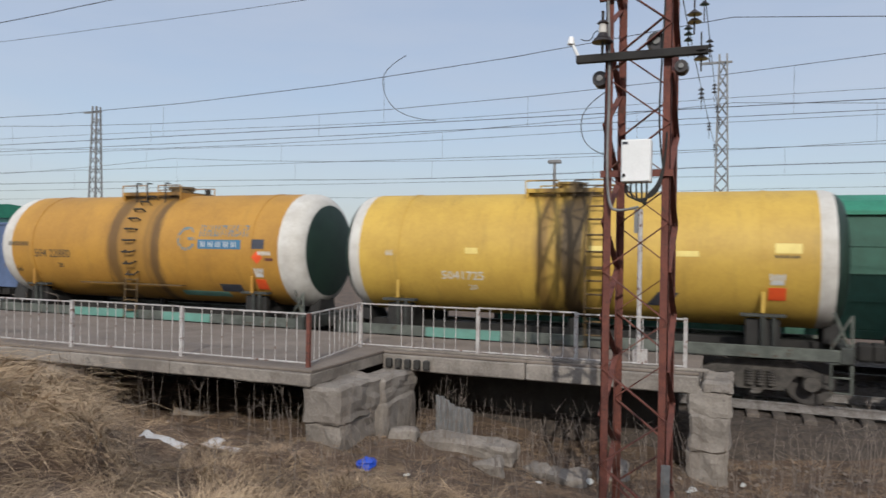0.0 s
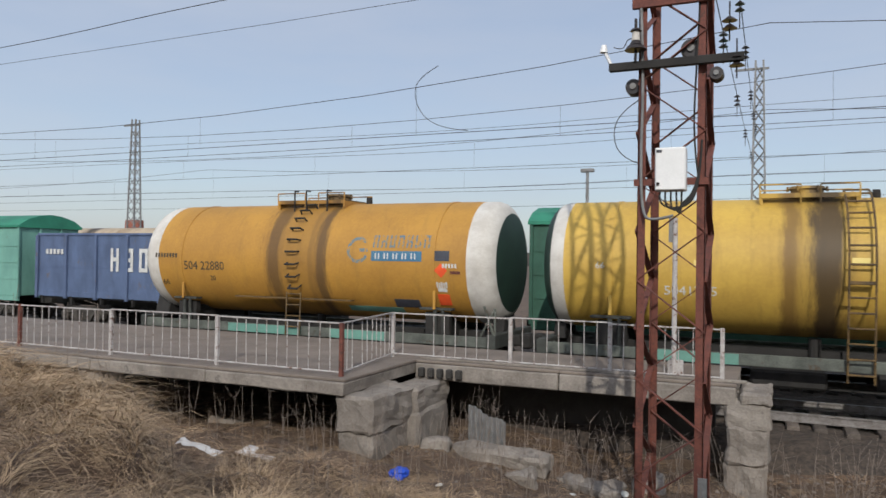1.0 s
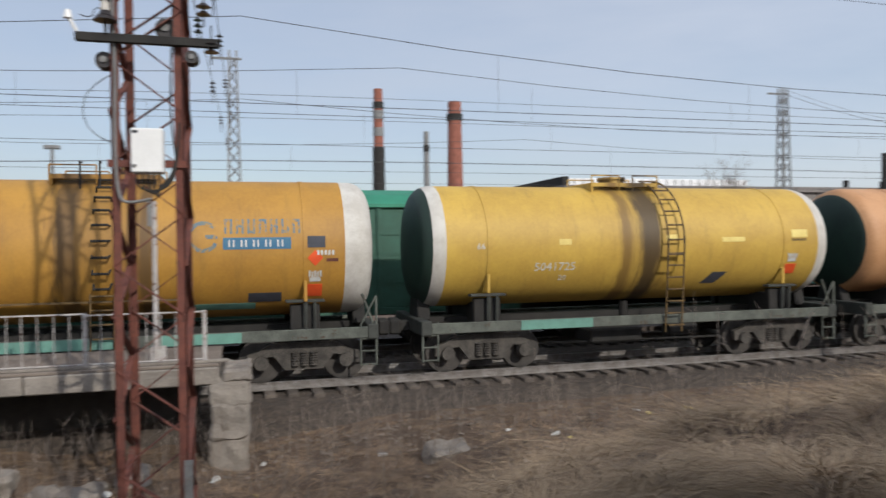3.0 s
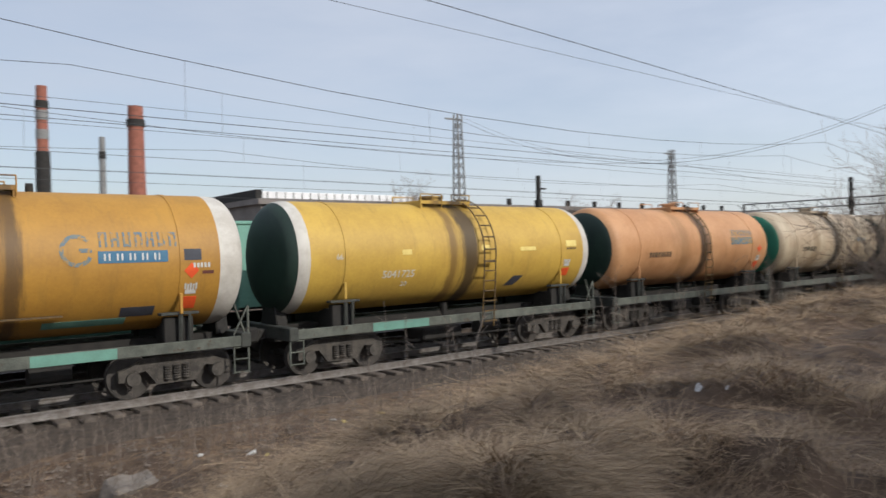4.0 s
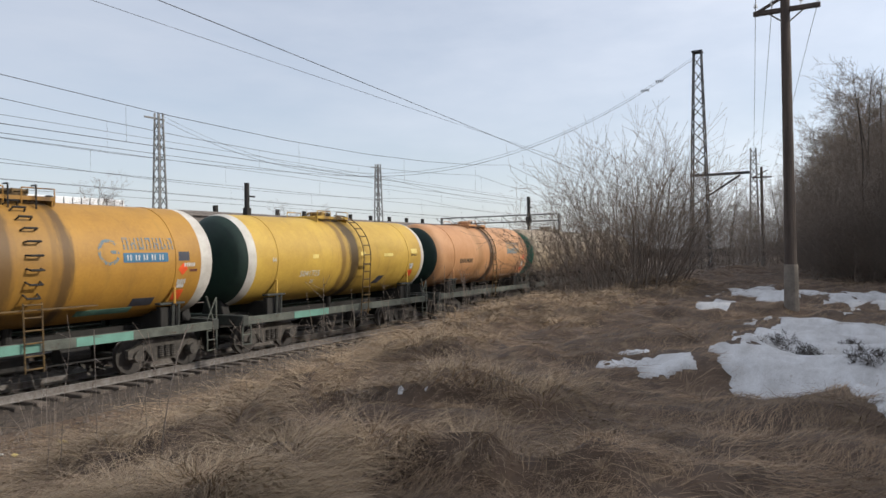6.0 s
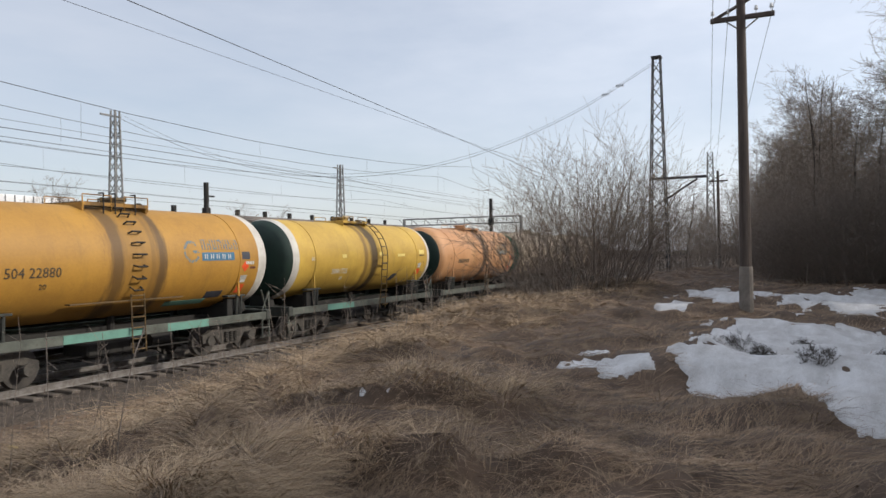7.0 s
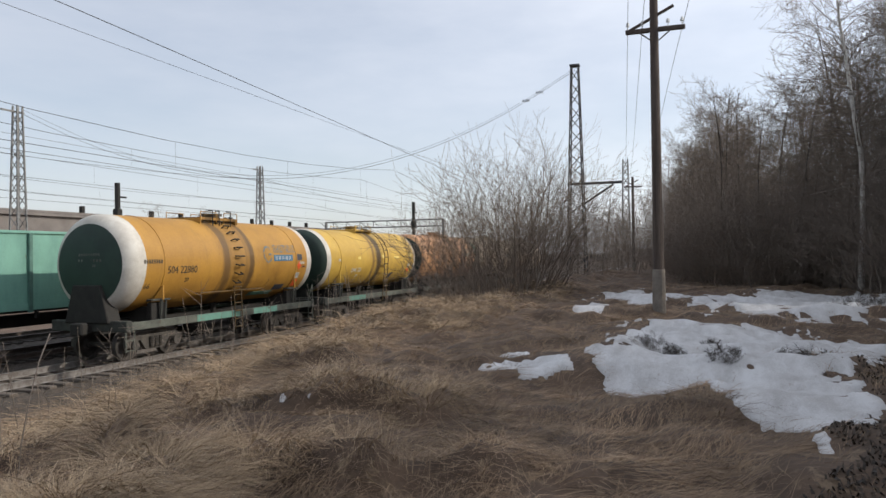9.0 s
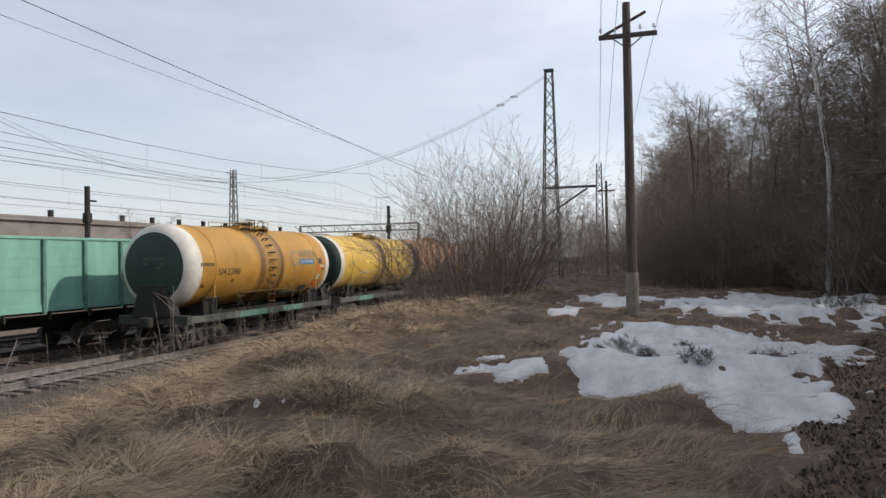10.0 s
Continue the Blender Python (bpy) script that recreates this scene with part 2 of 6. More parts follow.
def wrap_on_barrel(me, x0, z0, R=1.505, zc=2.98):
    """Bend a flat lettering mesh (x, y) on the camera side of a barrel: starts at x0, baseline at height z0."""
    th0 = math.asin(max(-1, min(1, (z0 - zc) / R)))
    for v in me.vertices:
        th = th0 + v.co.y / R
        r = R + v.co.z
        v.co = (x0 + v.co.x, -r * math.cos(th), zc + r * math.sin(th))
    return me


def patch_mesh(x0, x1, z0, z1, R=1.503, zc=2.98, n=5, lift=0.004, slant=0.0):
    """A thin painted plate bent on the barrel."""
    bm = BM()
    t0, t1 = math.asin((z0 - zc) / R), math.asin((z1 - zc) / R)
    rows = []
    for i in range(n + 1):
        th = t0 + (t1 - t0) * i / n
        o = slant * i / n
        rows.append([[bm.verts.new((x + o, -(R + d) * math.cos(th), zc + (R + d) * math.sin(th))) for d in (0, lift)] for x in (x0, x1)])
    for A, B in zip(rows, rows[1:]):
        bm.faces.new((A[0][1], A[1][1], B[1][1], B[0][1]))
        bm.faces.new((A[0][0], A[0][1], B[0][1], B[0][0]))
        bm.faces.new((A[1][1], A[1][0], B[1][0], B[1][1]))
    for A in (rows[0], rows[-1]):
        bm.faces.new((A[0][0], A[1][0], A[1][1], A[0][1]))
    bmesh.ops.recalc_face_normals(bm, faces=bm.faces)
    return bm
# ---------------------------------------------------------------- ground
AXIS = 17.46        # axis of the near track; rails' tops at z = 0
AXIS2 = 22.3        # the siding behind


def smooth01(v):
    v = np.clip(v, 0, 1)
    return v * v * (3 - 2 * v)


TABLE = np.random.RandomState(42).uniform(size=(256, 256))


def fbm(x, y, octaves=5, gain=0.55):
    """Smooth fractal noise about 0, roughly -1 to 1."""
    total, amp, norm = 0.0, 1.0, 0.0
    for o in range(octaves):
        fx, fy = x * 2 ** o + 17.3 * o + 1000, y * 2 ** o + 9.1 * o + 1000
        ix, iy = np.floor(fx).astype(int), np.floor(fy).astype(int)
        tx, ty = fx - ix, fy - iy
        tx, ty = tx * tx * (3 - 2 * tx), ty * ty * (3 - 2 * ty)
        a, b = TABLE[ix % 256, iy % 256], TABLE[(ix + 1) % 256, iy % 256]
        c, d = TABLE[ix % 256, (iy + 1) % 256], TABLE[(ix + 1) % 256, (iy + 1) % 256]
        total = total + amp * ((a + (b - a) * tx) * (1 - ty) + (c + (d - c) * tx) * ty - .5) * 2
        norm += amp
        amp *= gain
    return total / norm * 1.6


def wave(x, y):
    """Gentle unevenness of the waste ground."""
    return (0.10 * np.sin(0.55 * x + 0.9 * np.sin(0.31 * y)) * np.sin(0.7 * y + 0.4) + 0.06 * np.sin(1.7 * x + 1.3 * y) * np.sin(1.1 * y - 0.6 * x) + 0.15 * fbm(np.clip(x, -60, 90) * .75, np.clip(y, -40, 60) * .75, 4)
            + 0.055 * np.sin(3.9 * x - 2.1 * y) * np.sin(3.1 * y + 1.2 * x) + hummocks(x, y))


def hummocks(x, y):
    """Crests of matted grass, sharp along the top."""
    x, y = np.clip(x, -60, 90), np.clip(y, -40, 60)
    crest = np.clip(1 - 2.1 * np.abs(fbm(x * .52 + 31, y * .62 + 7, 3, .5)), 0, 1)
    small = np.clip(1 - 2.4 * np.abs(fbm(x * 1.25 + 3, y * 1.4 + 57, 2, .5)), 0, 1)
    open_ground = smooth01((y - .2 - 3.0 * smooth01((x - 6.5) / 3)) / 2.5)
    return .24 * crest ** 1.5 * open_ground * (1 - .6 * smooth01((y - 8) / 2)) + .09 * small * (.25 + .75 * open_ground) * (1 - .5 * smooth01((y - 9) / 2))


def height(x, y):
    x, y = np.asarray(x, float), np.asarray(y, float)
    edge = 4.0 + 0.9 * smooth01((x - 2) / 5) + 1.8 * smooth01((x - 9) / 5) + 0.9 * smooth01((-x - 4.5) / 4)
    low = -0.45 - 0.35 * smooth01((4 - x) / 4) * smooth01((y - 8) / 5) + 0.30 * smooth01((-2 - x) / 4)
    # the bank falls away earlier in front of the platform corner
    aside = -x / np.maximum(y, .5)
    corner_dip = 1.7 * smooth01((aside - .35) / .2) * smooth01((1.12 - aside) / .18)
    mast_dip = 1.3 * smooth01((x + 5) / 1.5) * smooth01((3.5 - x) / 2.5)
    edge = edge - np.maximum(corner_dip, mast_dip) * smooth01((y - 1) / 1.5)
    top = 1.5 + 0 * x
    run = 6.3 - 1.5 * smooth01((3 - x) / 4)
    z = top + (low - top) * smooth01((y - edge) / run)
    rough_amount = 1 - smooth01((y - 12) / 2.5)
    z = z + wave(x, y) * (0.25 + 0.75 * rough_amount) * smooth01(np.hypot(x, y) / 3)
    # grassy hump left of the platform stairs
    z = z + 0.14 * np.exp(-(((x + 8.5) / 3.2) ** 2 + ((y - 6.5) / 2.0) ** 2))
    # track bed
    bed = smooth01((y - 14.2) / 1.3)
    z = z * (1 - bed) + (-0.46) * bed
    return z


def grid_mesh(name, xs, ys, zf, material):
    X, Y = np.meshgrid(xs, ys)
    Z = zf(X, Y)
    co = np.stack([X, Y, Z], -1).reshape(-1, 3)
    nx, ny = len(xs), len(ys)
    i = (np.arange(ny - 1)[:, None] * nx + np.arange(nx - 1)[None]).ravel()
    faces = np.stack([i, i + 1, i + nx + 1, i + nx], -1)
    me = bpy.data.meshes.new(name)
    me.from_pydata(co.tolist(), [], faces.tolist())
    me.materials.append(material)
    for p in me.polygons:
        p.use_smooth = True
    return me


def ground_mat():
    m = mat("brown_matted_earth", (0.122, 0.08, 0.052), (0.066, 0.044, 0.03), scale=1.3, rough=0.95, bump=0.6, fine=9, rust=(0.17, 0.12, 0.076), rust_amount=0.56)
    return m


M_GROUND = ground_mat()
xs = np.concatenate([[-2500, -900, -400, -200, -120, -80, -60, -48], np.arange(-40, 60, 0.2), [61, 64, 70, 80, 100, 140, 200, 400, 900, 2500]])
ys = np.concatenate([[-2500, -900, -300, -120, -60, -35, -22, -16], np.arange(-12, 17, 0.16), [17, 18, 20, 24, 30, 40, 60, 100, 200, 400, 900, 2500]])
ground = new("ground", grid_mesh("ground", xs, ys, height, M_GROUND))
tagged(ground, "brown dead grass and bare earth sloping to the tracks", "ground", kind="structure")
# ---------------------------------------------------------------- track
M_BALLAST = mat("oily_ballast", (0.085, 0.065, 0.05), (0.032, 0.026, 0.021), scale=9, rough=0.95, bump=1.0, fine=30)


def rail_profile(bm, x0, x1, y):
    pts = [(-.066, -.18), (.066, -.18), (.066, -.168), (.012, -.15), (.012, -.045), (.036, -.035), (.036, 0), (-.036, 0), (-.036, -.035), (-.012, -.045), (-.012, -.15), (-.066, -.168)]
    A = [bm.verts.new((x0, y + a, b)) for a, b in pts]
    B = [bm.verts.new((x1, y + a, b)) for a, b in pts]
    for i in range(len(pts)):
        j = (i + 1) % len(pts)
        bm.faces.new((A[i], A[j], B[j], B[i]))
    bm.faces.new(A[::-1])
    bm.faces.new(B)
    return bm


M_OILTIE = mat("oil_soaked_sleeper_timber", (0.06, 0.05, 0.042), (0.03, 0.026, 0.022), scale=3.0, rough=0.9, bump=0.4)
M_DARKRAIL = mat("rusty_siding_rail", (0.09, 0.07, 0.058), (0.05, 0.04, 0.034), scale=6.0, rough=0.6)


def track(axis, x0, x1, ties, tie_mat=None, rail_mat=None):
    tr = thing("railway_track", "worn steel rails on timber sleepers in dirty ballast", "railway track", kind="structure")
    for off in (-0.76, 0.76):
        part("rail", rail_profile(BM(), x0, x1, axis + off), rail_mat or M_RAIL, tr)
    bm = BM()
    box(bm, -.12, .12, -1.37, 1.37, -.36, -.185, bevel=0.015)
    me = mesh_of("sleeper", bm)
    me.materials.append(M_TIE)
    rest = BM()
    x = x0
    while x < x1:
        if ties[0] < x < ties[1]:
            ob = new("sleeper", me)
            ob.parent = tr
            ob.matrix_basis = pose(x + random.uniform(-.03, .03), axis + random.uniform(-.06, .06), random.uniform(-.015, .01), 0, 0, random.uniform(-1.5, 1.5))
        else:
            box(rest, x - .12, x + .12, axis - 1.37, axis + 1.37, -.36, -.185)
        x += 0.545
    tagged(part("far_sleepers", rest, tie_mat or M_TIE, tr), kind="stuff")
    return tr


track(AXIS, -120, 260, (-2, 60))
track(AXIS2, -120, 260, (0, 0.1), M_OILTIE, M_DARKRAIL)
track(27.5, -120, 260, (0, 0.1), M_OILTIE, M_DARKRAIL)


def ballast(y0, y1, x0, x1):
    X = np.arange(x0, x1, 0.25)
    Y = np.arange(y0, y1 + 0.01, 0.12)
    rng = np.random.RandomState(4)

    def zf(xx, yy):
        side = np.minimum(smooth01((yy - y0) / 1.5), smooth01((y1 - yy) / 1.5))
        return -1.0 + 0.74 * side + rng.uniform(-.03, .03, xx.shape)
    me = grid_mesh("ballast", X, Y, zf, M_BALLAST)
    for p in me.polygons:
        p.use_smooth = False
    return tagged(new("ballast_bed", me), "dirty crushed stone bed under the tracks", "ballast", kind="stuff")


ballast(13.9, 31.0, -45, 110)


# ---------------------------------------------------------------- tank wagons
ZC, R = 2.98, 1.5


def spring_mesh():
    """A coil spring as one turned piece with a wavy side."""
    bm = BM()
    prof = [(0, 0)]
    for k in range(6):
        prof += [(k * .055, .06), (k * .055 + .014, .088), (k * .055 + .032, .088), (k * .055 + .046, .06)]
    prof.append((.33, 0))
    lathe_x(bm, prof, 10)
    for v in bm.verts:
        v.co = Vector((v.co.z, v.co.y, v.co.x))
    bmesh.ops.recalc_face_normals(bm, faces=bm.faces)
    me = mesh_of("spring", bm)
    me.materials.append(M_BOGIE)
    return me


SPRING = [spring_mesh()]


def bogie(parent, x):
    bg = part("bogie", box(BM(), x - .22, x + .22, -1.0, 1.0, .50, .80, bevel=.04), M_UNDER, parent, "dusty two-axle bogie")
    for y in (-1.02, 1.02):
        bm = BM()
        # cast side frame: two arched arms around a spring window
        s = math.copysign(1, y)
        outline = [(-1.22, .42), (-1.22, .66), (-1.0, .72), (-.75, .86), (-.45, .90), (.45, .90), (.75, .86), (1.0, .72), (1.22, .66), (1.22, .42), (.95, .42), (.9, .58), (.66, .62), (.42, .30), (-.42, .30), (-.66, .62), (-.9, .58), (-.95, .42)]
        top = [bm.verts.new((x + a, y - .07, b)) for a, b in outline]
        f = bm.faces.new(top)
        ex = bmesh.ops.extrude_face_region(bm, geom=[f])
        for v in ex["geom"]:
            if isinstance(v, bmesh.types.BMVert):
                v.co.y += .14
        bmesh.ops.recalc_face_normals(bm, faces=bm.faces)
        part("side_frame", bm, M_BOGIE, bg, "dusty grey cast side frame")
        for dx in (-.2, 0, .2):
            sp = part("spring", SPRING[0], M_BOGIE, bg)
            sp.matrix_basis = pose(x + dx, y + s * .09, .38)
        for dx in (-.925, .925):
            bm = BM()
            bmesh.ops.create_cone(bm, cap_ends=True, segments=16, radius1=.17, radius2=.15, depth=.24, matrix=pose(x + dx, y + s * .03, .475, 90, 0, 0))
            part("axle_box", bm, M_BOGIE, bg)
    return bg


def wheelset():
    bm = BM()
    for y in (-.76, .76):
        s = math.copysign(1, y)
        prof = [(-.07, 0), (-.07, .42), (-.065, .475), (.05, .475), (.06, .50), (.085, .50), (.085, .42), (.03, .40), (.03, .16), (.09, .13), (.09, 0)]
        rings = []
        n = 28
        for o, r in prof:
            if r == 0:
                rings.append([bm.verts.new((0, y - s * o, 0))])
            else:
                rings.append([bm.verts.new((r * math.cos(2 * math.pi * i / n), y - s * o, r * math.sin(2 * math.pi * i / n))) for i in range(n)])
        for A, B in zip(rings, rings[1:]):
            for i in range(n):
                j = (i + 1) % n
                if len(A) == 1:
                    bm.faces.new((A[0], B[i], B[j]))
                elif len(B) == 1:
                    bm.faces.new((A[i], A[j], B[0]))
                else:
                    bm.faces.new((A[i], A[j], B[j], B[i]))
    bar(bm, (0, -1.1, 0), (0, 1.1, 0), .075, 12)
    bmesh.ops.recalc_face_normals(bm, faces=bm.faces)
    me = mesh_of("wheelset", bm)
    me.materials.append(M_WHEEL)
    return me


WHEELS = wheelset()
TRAIN = []      # (wagon, place at the start, its wheelsets)


def tank_wagon(label, paint, place, end_paint, band_w=0.55, ladder_x=0.15, dome=(-.6, 1.4), turq=(), ladder_out=False, rim=.88, steps=False):
    w = thing("tank_wagon", label, "tank wagon", "moving tank wagons")
    bands = band_w if isinstance(band_w, tuple) else (band_w, band_w)
    b0, b1 = (max(b, .18) for b in bands)
    part("barrel", lathe_x(BM(), [(-5.15 + b0, R), (-2.6, R), (0, R), (2.6, R), (5.15 - b1, R)], 64, ZC), paint, w, smooth=True)
    knuckle = [(5.0, 1), (5.08, .998), (5.16, .988), (5.25, .965), (5.33, .925), (5.39, .88), (5.43, .84), (5.455, .80), (5.50, .66), (5.54, .45), (5.56, .22), (5.565, 0)]
    for s in (-1, 1):
        # white band round the end of the barrel, and the dished end inside it
        bw = bands[0] if s < 0 else bands[1]
        white = bw > .15
        prof = [(s * (5.15 - max(bw, .18)), R)] + [(s * q, R * f) for q, f in knuckle if f >= rim - .001]
        part("end_band", lathe_x(BM(), prof, 64, ZC), M_WHITE if white else paint, w, "chalky white end band" if white else "", smooth=True)
        prof = [prof[-1]] + [(s * q, R * f) for q, f in knuckle if f < rim - .001]
        part("dished_end", lathe_x(BM(), prof, 64, ZC), end_paint, w, "dark green dished end", smooth=True)
        bm = BM()
        lathe_x(bm, [(s * 3.95 - .045, R + .002), (s * 3.95 - .045, R + .016), (s * 3.95 + .045, R + .016), (s * 3.95 + .045, R + .002)], 48, ZC)
        part("hold_down_strap", bm, paint, w)
        # saddle under the barrel
        bm = BM()
        for y in (-1, 1):
            box(bm, s * 3.95 - .32, s * 3.95 + .32, y * 1.15 - .1, y * 1.15 + .1, 1.12, 1.75, bevel=.02)
        box(bm, s * 3.95 - .2, s * 3.95 + .2, -1.1, 1.1, 1.12, 1.62)
        part("saddle", bm, M_UNDER, w)
        bm = BM()
        box(bm, s * 3.95 - .42, s * 3.95 + .42, -1.36, -1.12, 1.80, 1.86, bevel=.01)
        bar(bm, (s * 3.95, -1.32, 1.1), (s * 3.95, -1.36, 1.8), .05)
        bar(bm, (s * 3.95 + .2, -1.32, 1.1), (s * 3.95 + .2, -1.36, 1.8), .04)
        part("saddle_ledge", bm, M_HEAD, w)
        bm = BM()
        box(bm, s * 3.95 - .035, s * 3.95 + .035, -1.41, -1.36, 1.86, 2.3, bevel=.012)
        part("strap_anchor", bm, paint, w)
        # headstock, coupler, end posts
        bm = BM()
        box(bm, s * 5.42 - .12, s * 5.42 + .12, -1.45, 1.45, .95, 1.28, bevel=.02)
        part("headstock", bm, M_HEAD, w)
        bm = BM()
        box(bm, min(s * 5.5, s * 6.0), max(s * 5.5, s * 6.0), -.16, .16, .92, 1.18, bevel=.03)
        box(bm, min(s * 5.75, s * 6.03), max(s * 5.75, s * 6.03), -.24, .24, .86, 1.24, bevel=.05)
        part("coupler", bm, M_UNDER, w)
        # dark gusset between the dished end and the frame
        bm = BM()
        out, half = (5.62, .85) if steps and s < 0 else (5.4, .5)
        g0, g1 = min(s * 5.1, s * out), max(s * 5.1, s * out)
        box(bm, g0, g1, -half, half, 1.2, 2.35 if half > .8 else 1.9, bevel=.03)
        for v in bm.verts:
            if v.co.z > 1.6:
                v.co.y *= .62
        part("end_gusset", bm, M_UNDER, w)
        bm = BM()
        if s > 0:
            bar(bm, (5.45, -1.3, 1.25), (5.2, -1.3, 1.95), .03)
            bar(bm, (5.5, -1.38, .35), (5.5, -1.38, 1.9), .028)
            bar(bm, (5.5, -1.38, 1.9), (5.15, -1.38, 1.25), .022)
        else:
            bar(bm, (-5.5, -1.38, .35), (-5.5, -1.38, 1.25), .028)
        bar(bm, (s * 5.15, -1.38, .35), (s * 5.15, -1.38, 1.25), .022)
        for z in (.38, .68, .95):
            bar(bm, (s * 5.5, -1.38, z), (s * 5.15, -1.38, z), .02)
        part("step_ladder", bm, M_FRAME, w)
    # side sills in lengths
    for y in (-1, 1):
        bm = BM()
        box(bm, -5.35, 5.35, y * 1.38 - .05, y * 1.38 + .05, .98, 1.22, bevel=.012)
        part("side_sill", bm, M_FRAME, w)
    for x0, x1 in turq:
        bm = BM()
        box(bm, x0, x1, -1.438, -1.43, .99, 1.21)
        part("sill_patch", bm, M_TURQ, w, "turquoise repainted stretch of sill")
    bm = BM()
    box(bm, -5.4, 5.4, -.3, .3, .85, 1.25)
    box(bm, -1.2, .2, -.9, .1, .5, .86, bevel=.05)
    bmesh.ops.create_cone(bm, cap_ends=True, segments=16, radius1=.22, radius2=.22, depth=.8, matrix=pose(1.5, -.5, .68, 0, 90, 0))
    bar(bm, (-2.6, -.7, .55), (2.6, -.7, .5), .03)
    bar(bm, (0, -.3, 1.5), (0, -.3, .4), .12, 10)
    part("centre_sill_and_brake_gear", bm, M_UNDER, w)
    # top platform with dome
    d0, d1 = dome
    for k in range(9):
        y = -.62 + k * .155
        part("walkway_plank", box(BM(), d0, d1, y - .05, y + .05, ZC + R + .05, ZC + R + .08), M_YDARK if steps else paint, w)
    bm = BM()
    for x in (d0, d1 - .06):
        box(bm, x, x + .06, -.7, .7, ZC + R - .16, ZC + R + .05)
    box(bm, d0, d1, -.72, -.66, ZC + R - .02, ZC + R + .07)
    box(bm, d0, d1, .66, .72, ZC + R - .02, ZC + R + .07)
    part("walkway_frame", bm, paint, w)
    mid = d0 + (d1 - d0) * (.72 if steps else .5)
    bm = BM()
    bmesh.ops.create_cone(bm, cap_ends=True, segments=24, radius1=.33, radius2=.31, depth=.32, matrix=pose(mid, 0, ZC + R + .05))
    part("filling_dome", bm, M_YDARK if steps else paint, w)
    bm = BM()
    bmesh.ops.create_cone(bm, cap_ends=True, segments=24, radius1=.36, radius2=.33, depth=.06, matrix=pose(mid, 0, ZC + R + .235))
    for k in range(6):
        bar(bm, (mid + .37 * math.cos(k * 1.047), .37 * math.sin(k * 1.047), ZC + R + .16), (mid + .37 * math.cos(k * 1.047), .37 * math.sin(k * 1.047), ZC + R + .27), .025)
    part("dome_lid", bm, M_YDARK if steps else paint, w)
    bm = BM()
    bar(bm, (d1 + .35, 0, ZC + R - .1), (d1 + .35, 0, ZC + R + .12), .08, 12)
    bar(bm, (d1 + .28, 0, ZC + R + .13), (d1 + .42, 0, ZC + R + .13), .05, 8)
    part("vent_valve", bm, M_UNDER, w)
    top = ZC + R + .26
    for x0, x1 in ((d0, d0 + (d1 - d0) * .42), (d0 + (d1 - d0) * .62, d1)):
        for y in (-.72, .72):
            bm = BM()
            for x in (x0, x1):
                bar(bm, (x, y, ZC + R - .12), (x, y, top), .016)
            bar(bm, (x0, y, top), (x1, y, top), .016)
            part("handrail", bm, paint, w)
    lx = ladder_x
    if steps:
        # single step irons welded up the side, a short ladder under the shelf
        for k in range(9):
            th = radians(64 - k * 11.2)
            c0, s0 = math.cos(th), math.sin(th)
            bm = BM()
            a, o = R - .01, R + .15
            for dx in (-.17, .17):
                bar(bm, (lx + dx, -a * c0, ZC + a * s0), (lx + dx * .85, -o * c0, ZC + o * s0 - .03), .022)
            bar(bm, (lx - .16, -o * c0, ZC + o * s0 - .03), (lx + .16, -o * c0, ZC + o * s0 - .03), .026)
            part("step_iron", bm, M_UNDER, w, "dark bent step iron")
        bm = BM()
        for dx in (-.22, .22):
            bar(bm, (lx + dx, -1.44, 2.15), (lx + dx, -1.5, .62), .02)
        part("ladder_stile", bm, M_YDARK, w)
        for k in range(6):
            part("ladder_rung", bar(BM(), (lx - .22, -1.46 - .006 * k, 2.1 - k * .28), (lx + .22, -1.46 - .006 * k, 2.1 - k * .28), .02), M_YDARK, w)
        for dx in (-.5, -.12, .55):
            bm = BM()
            bar(bm, (lx + dx, -.78, ZC + R - .25), (lx + dx, -.78, top + .06), .02)
            bar(bm, (lx + dx, -.78, top + .06), (lx + dx, -.6, top + .06), .02)
            part("grab_rail", bm, M_UNDER, w)
    else:
        # side ladder, bent over the shoulder of the barrel
        path = []
        for k in range(15):
            th = radians(80 - k * 6.4)
            o = R + .10 + (.08 if ladder_out else 0)
            path.append((-o * math.cos(th), ZC + o * math.sin(th)))
        path.append((-(R + .14), ZC - .6))
        path.append((-1.5, .75))
        bm = BM()
        for A, B in zip(path, path[1:]):
            for dx in (-.22, .22):
                bar(bm, (lx + dx, A[0], A[1]), (lx + dx, B[0], B[1]), .022)
        part("ladder_stile", bm, M_YDARK, w)
        for k in range(0, 15, 2):
            part("ladder_rung", bar(BM(), (lx - .22, *path[k]), (lx + .22, *path[k]), .022), M_YDARK, w)
        z = ZC - .25
        while z > .8:
            part("ladder_rung", bar(BM(), (lx - .22, -(R + .13), z), (lx + .22, -(R + .13), z), .022), M_YDARK, w)
            z -= .3
    for x in (-3.925, 3.925):
        bogie(w, x)
    sets = []
    for x in (-3.925, 3.925):
        for dx in (-.925, .925):
            ws = part("wheelset", WHEELS, M_WHEEL, w)
            sets.append((ws, x + dx))
            ws.matrix_basis = pose(x + dx, 0, .475)
    TRAIN.append((w, place, sets))
    w.matrix_basis = pose(place, AXIS, 0)
    return w


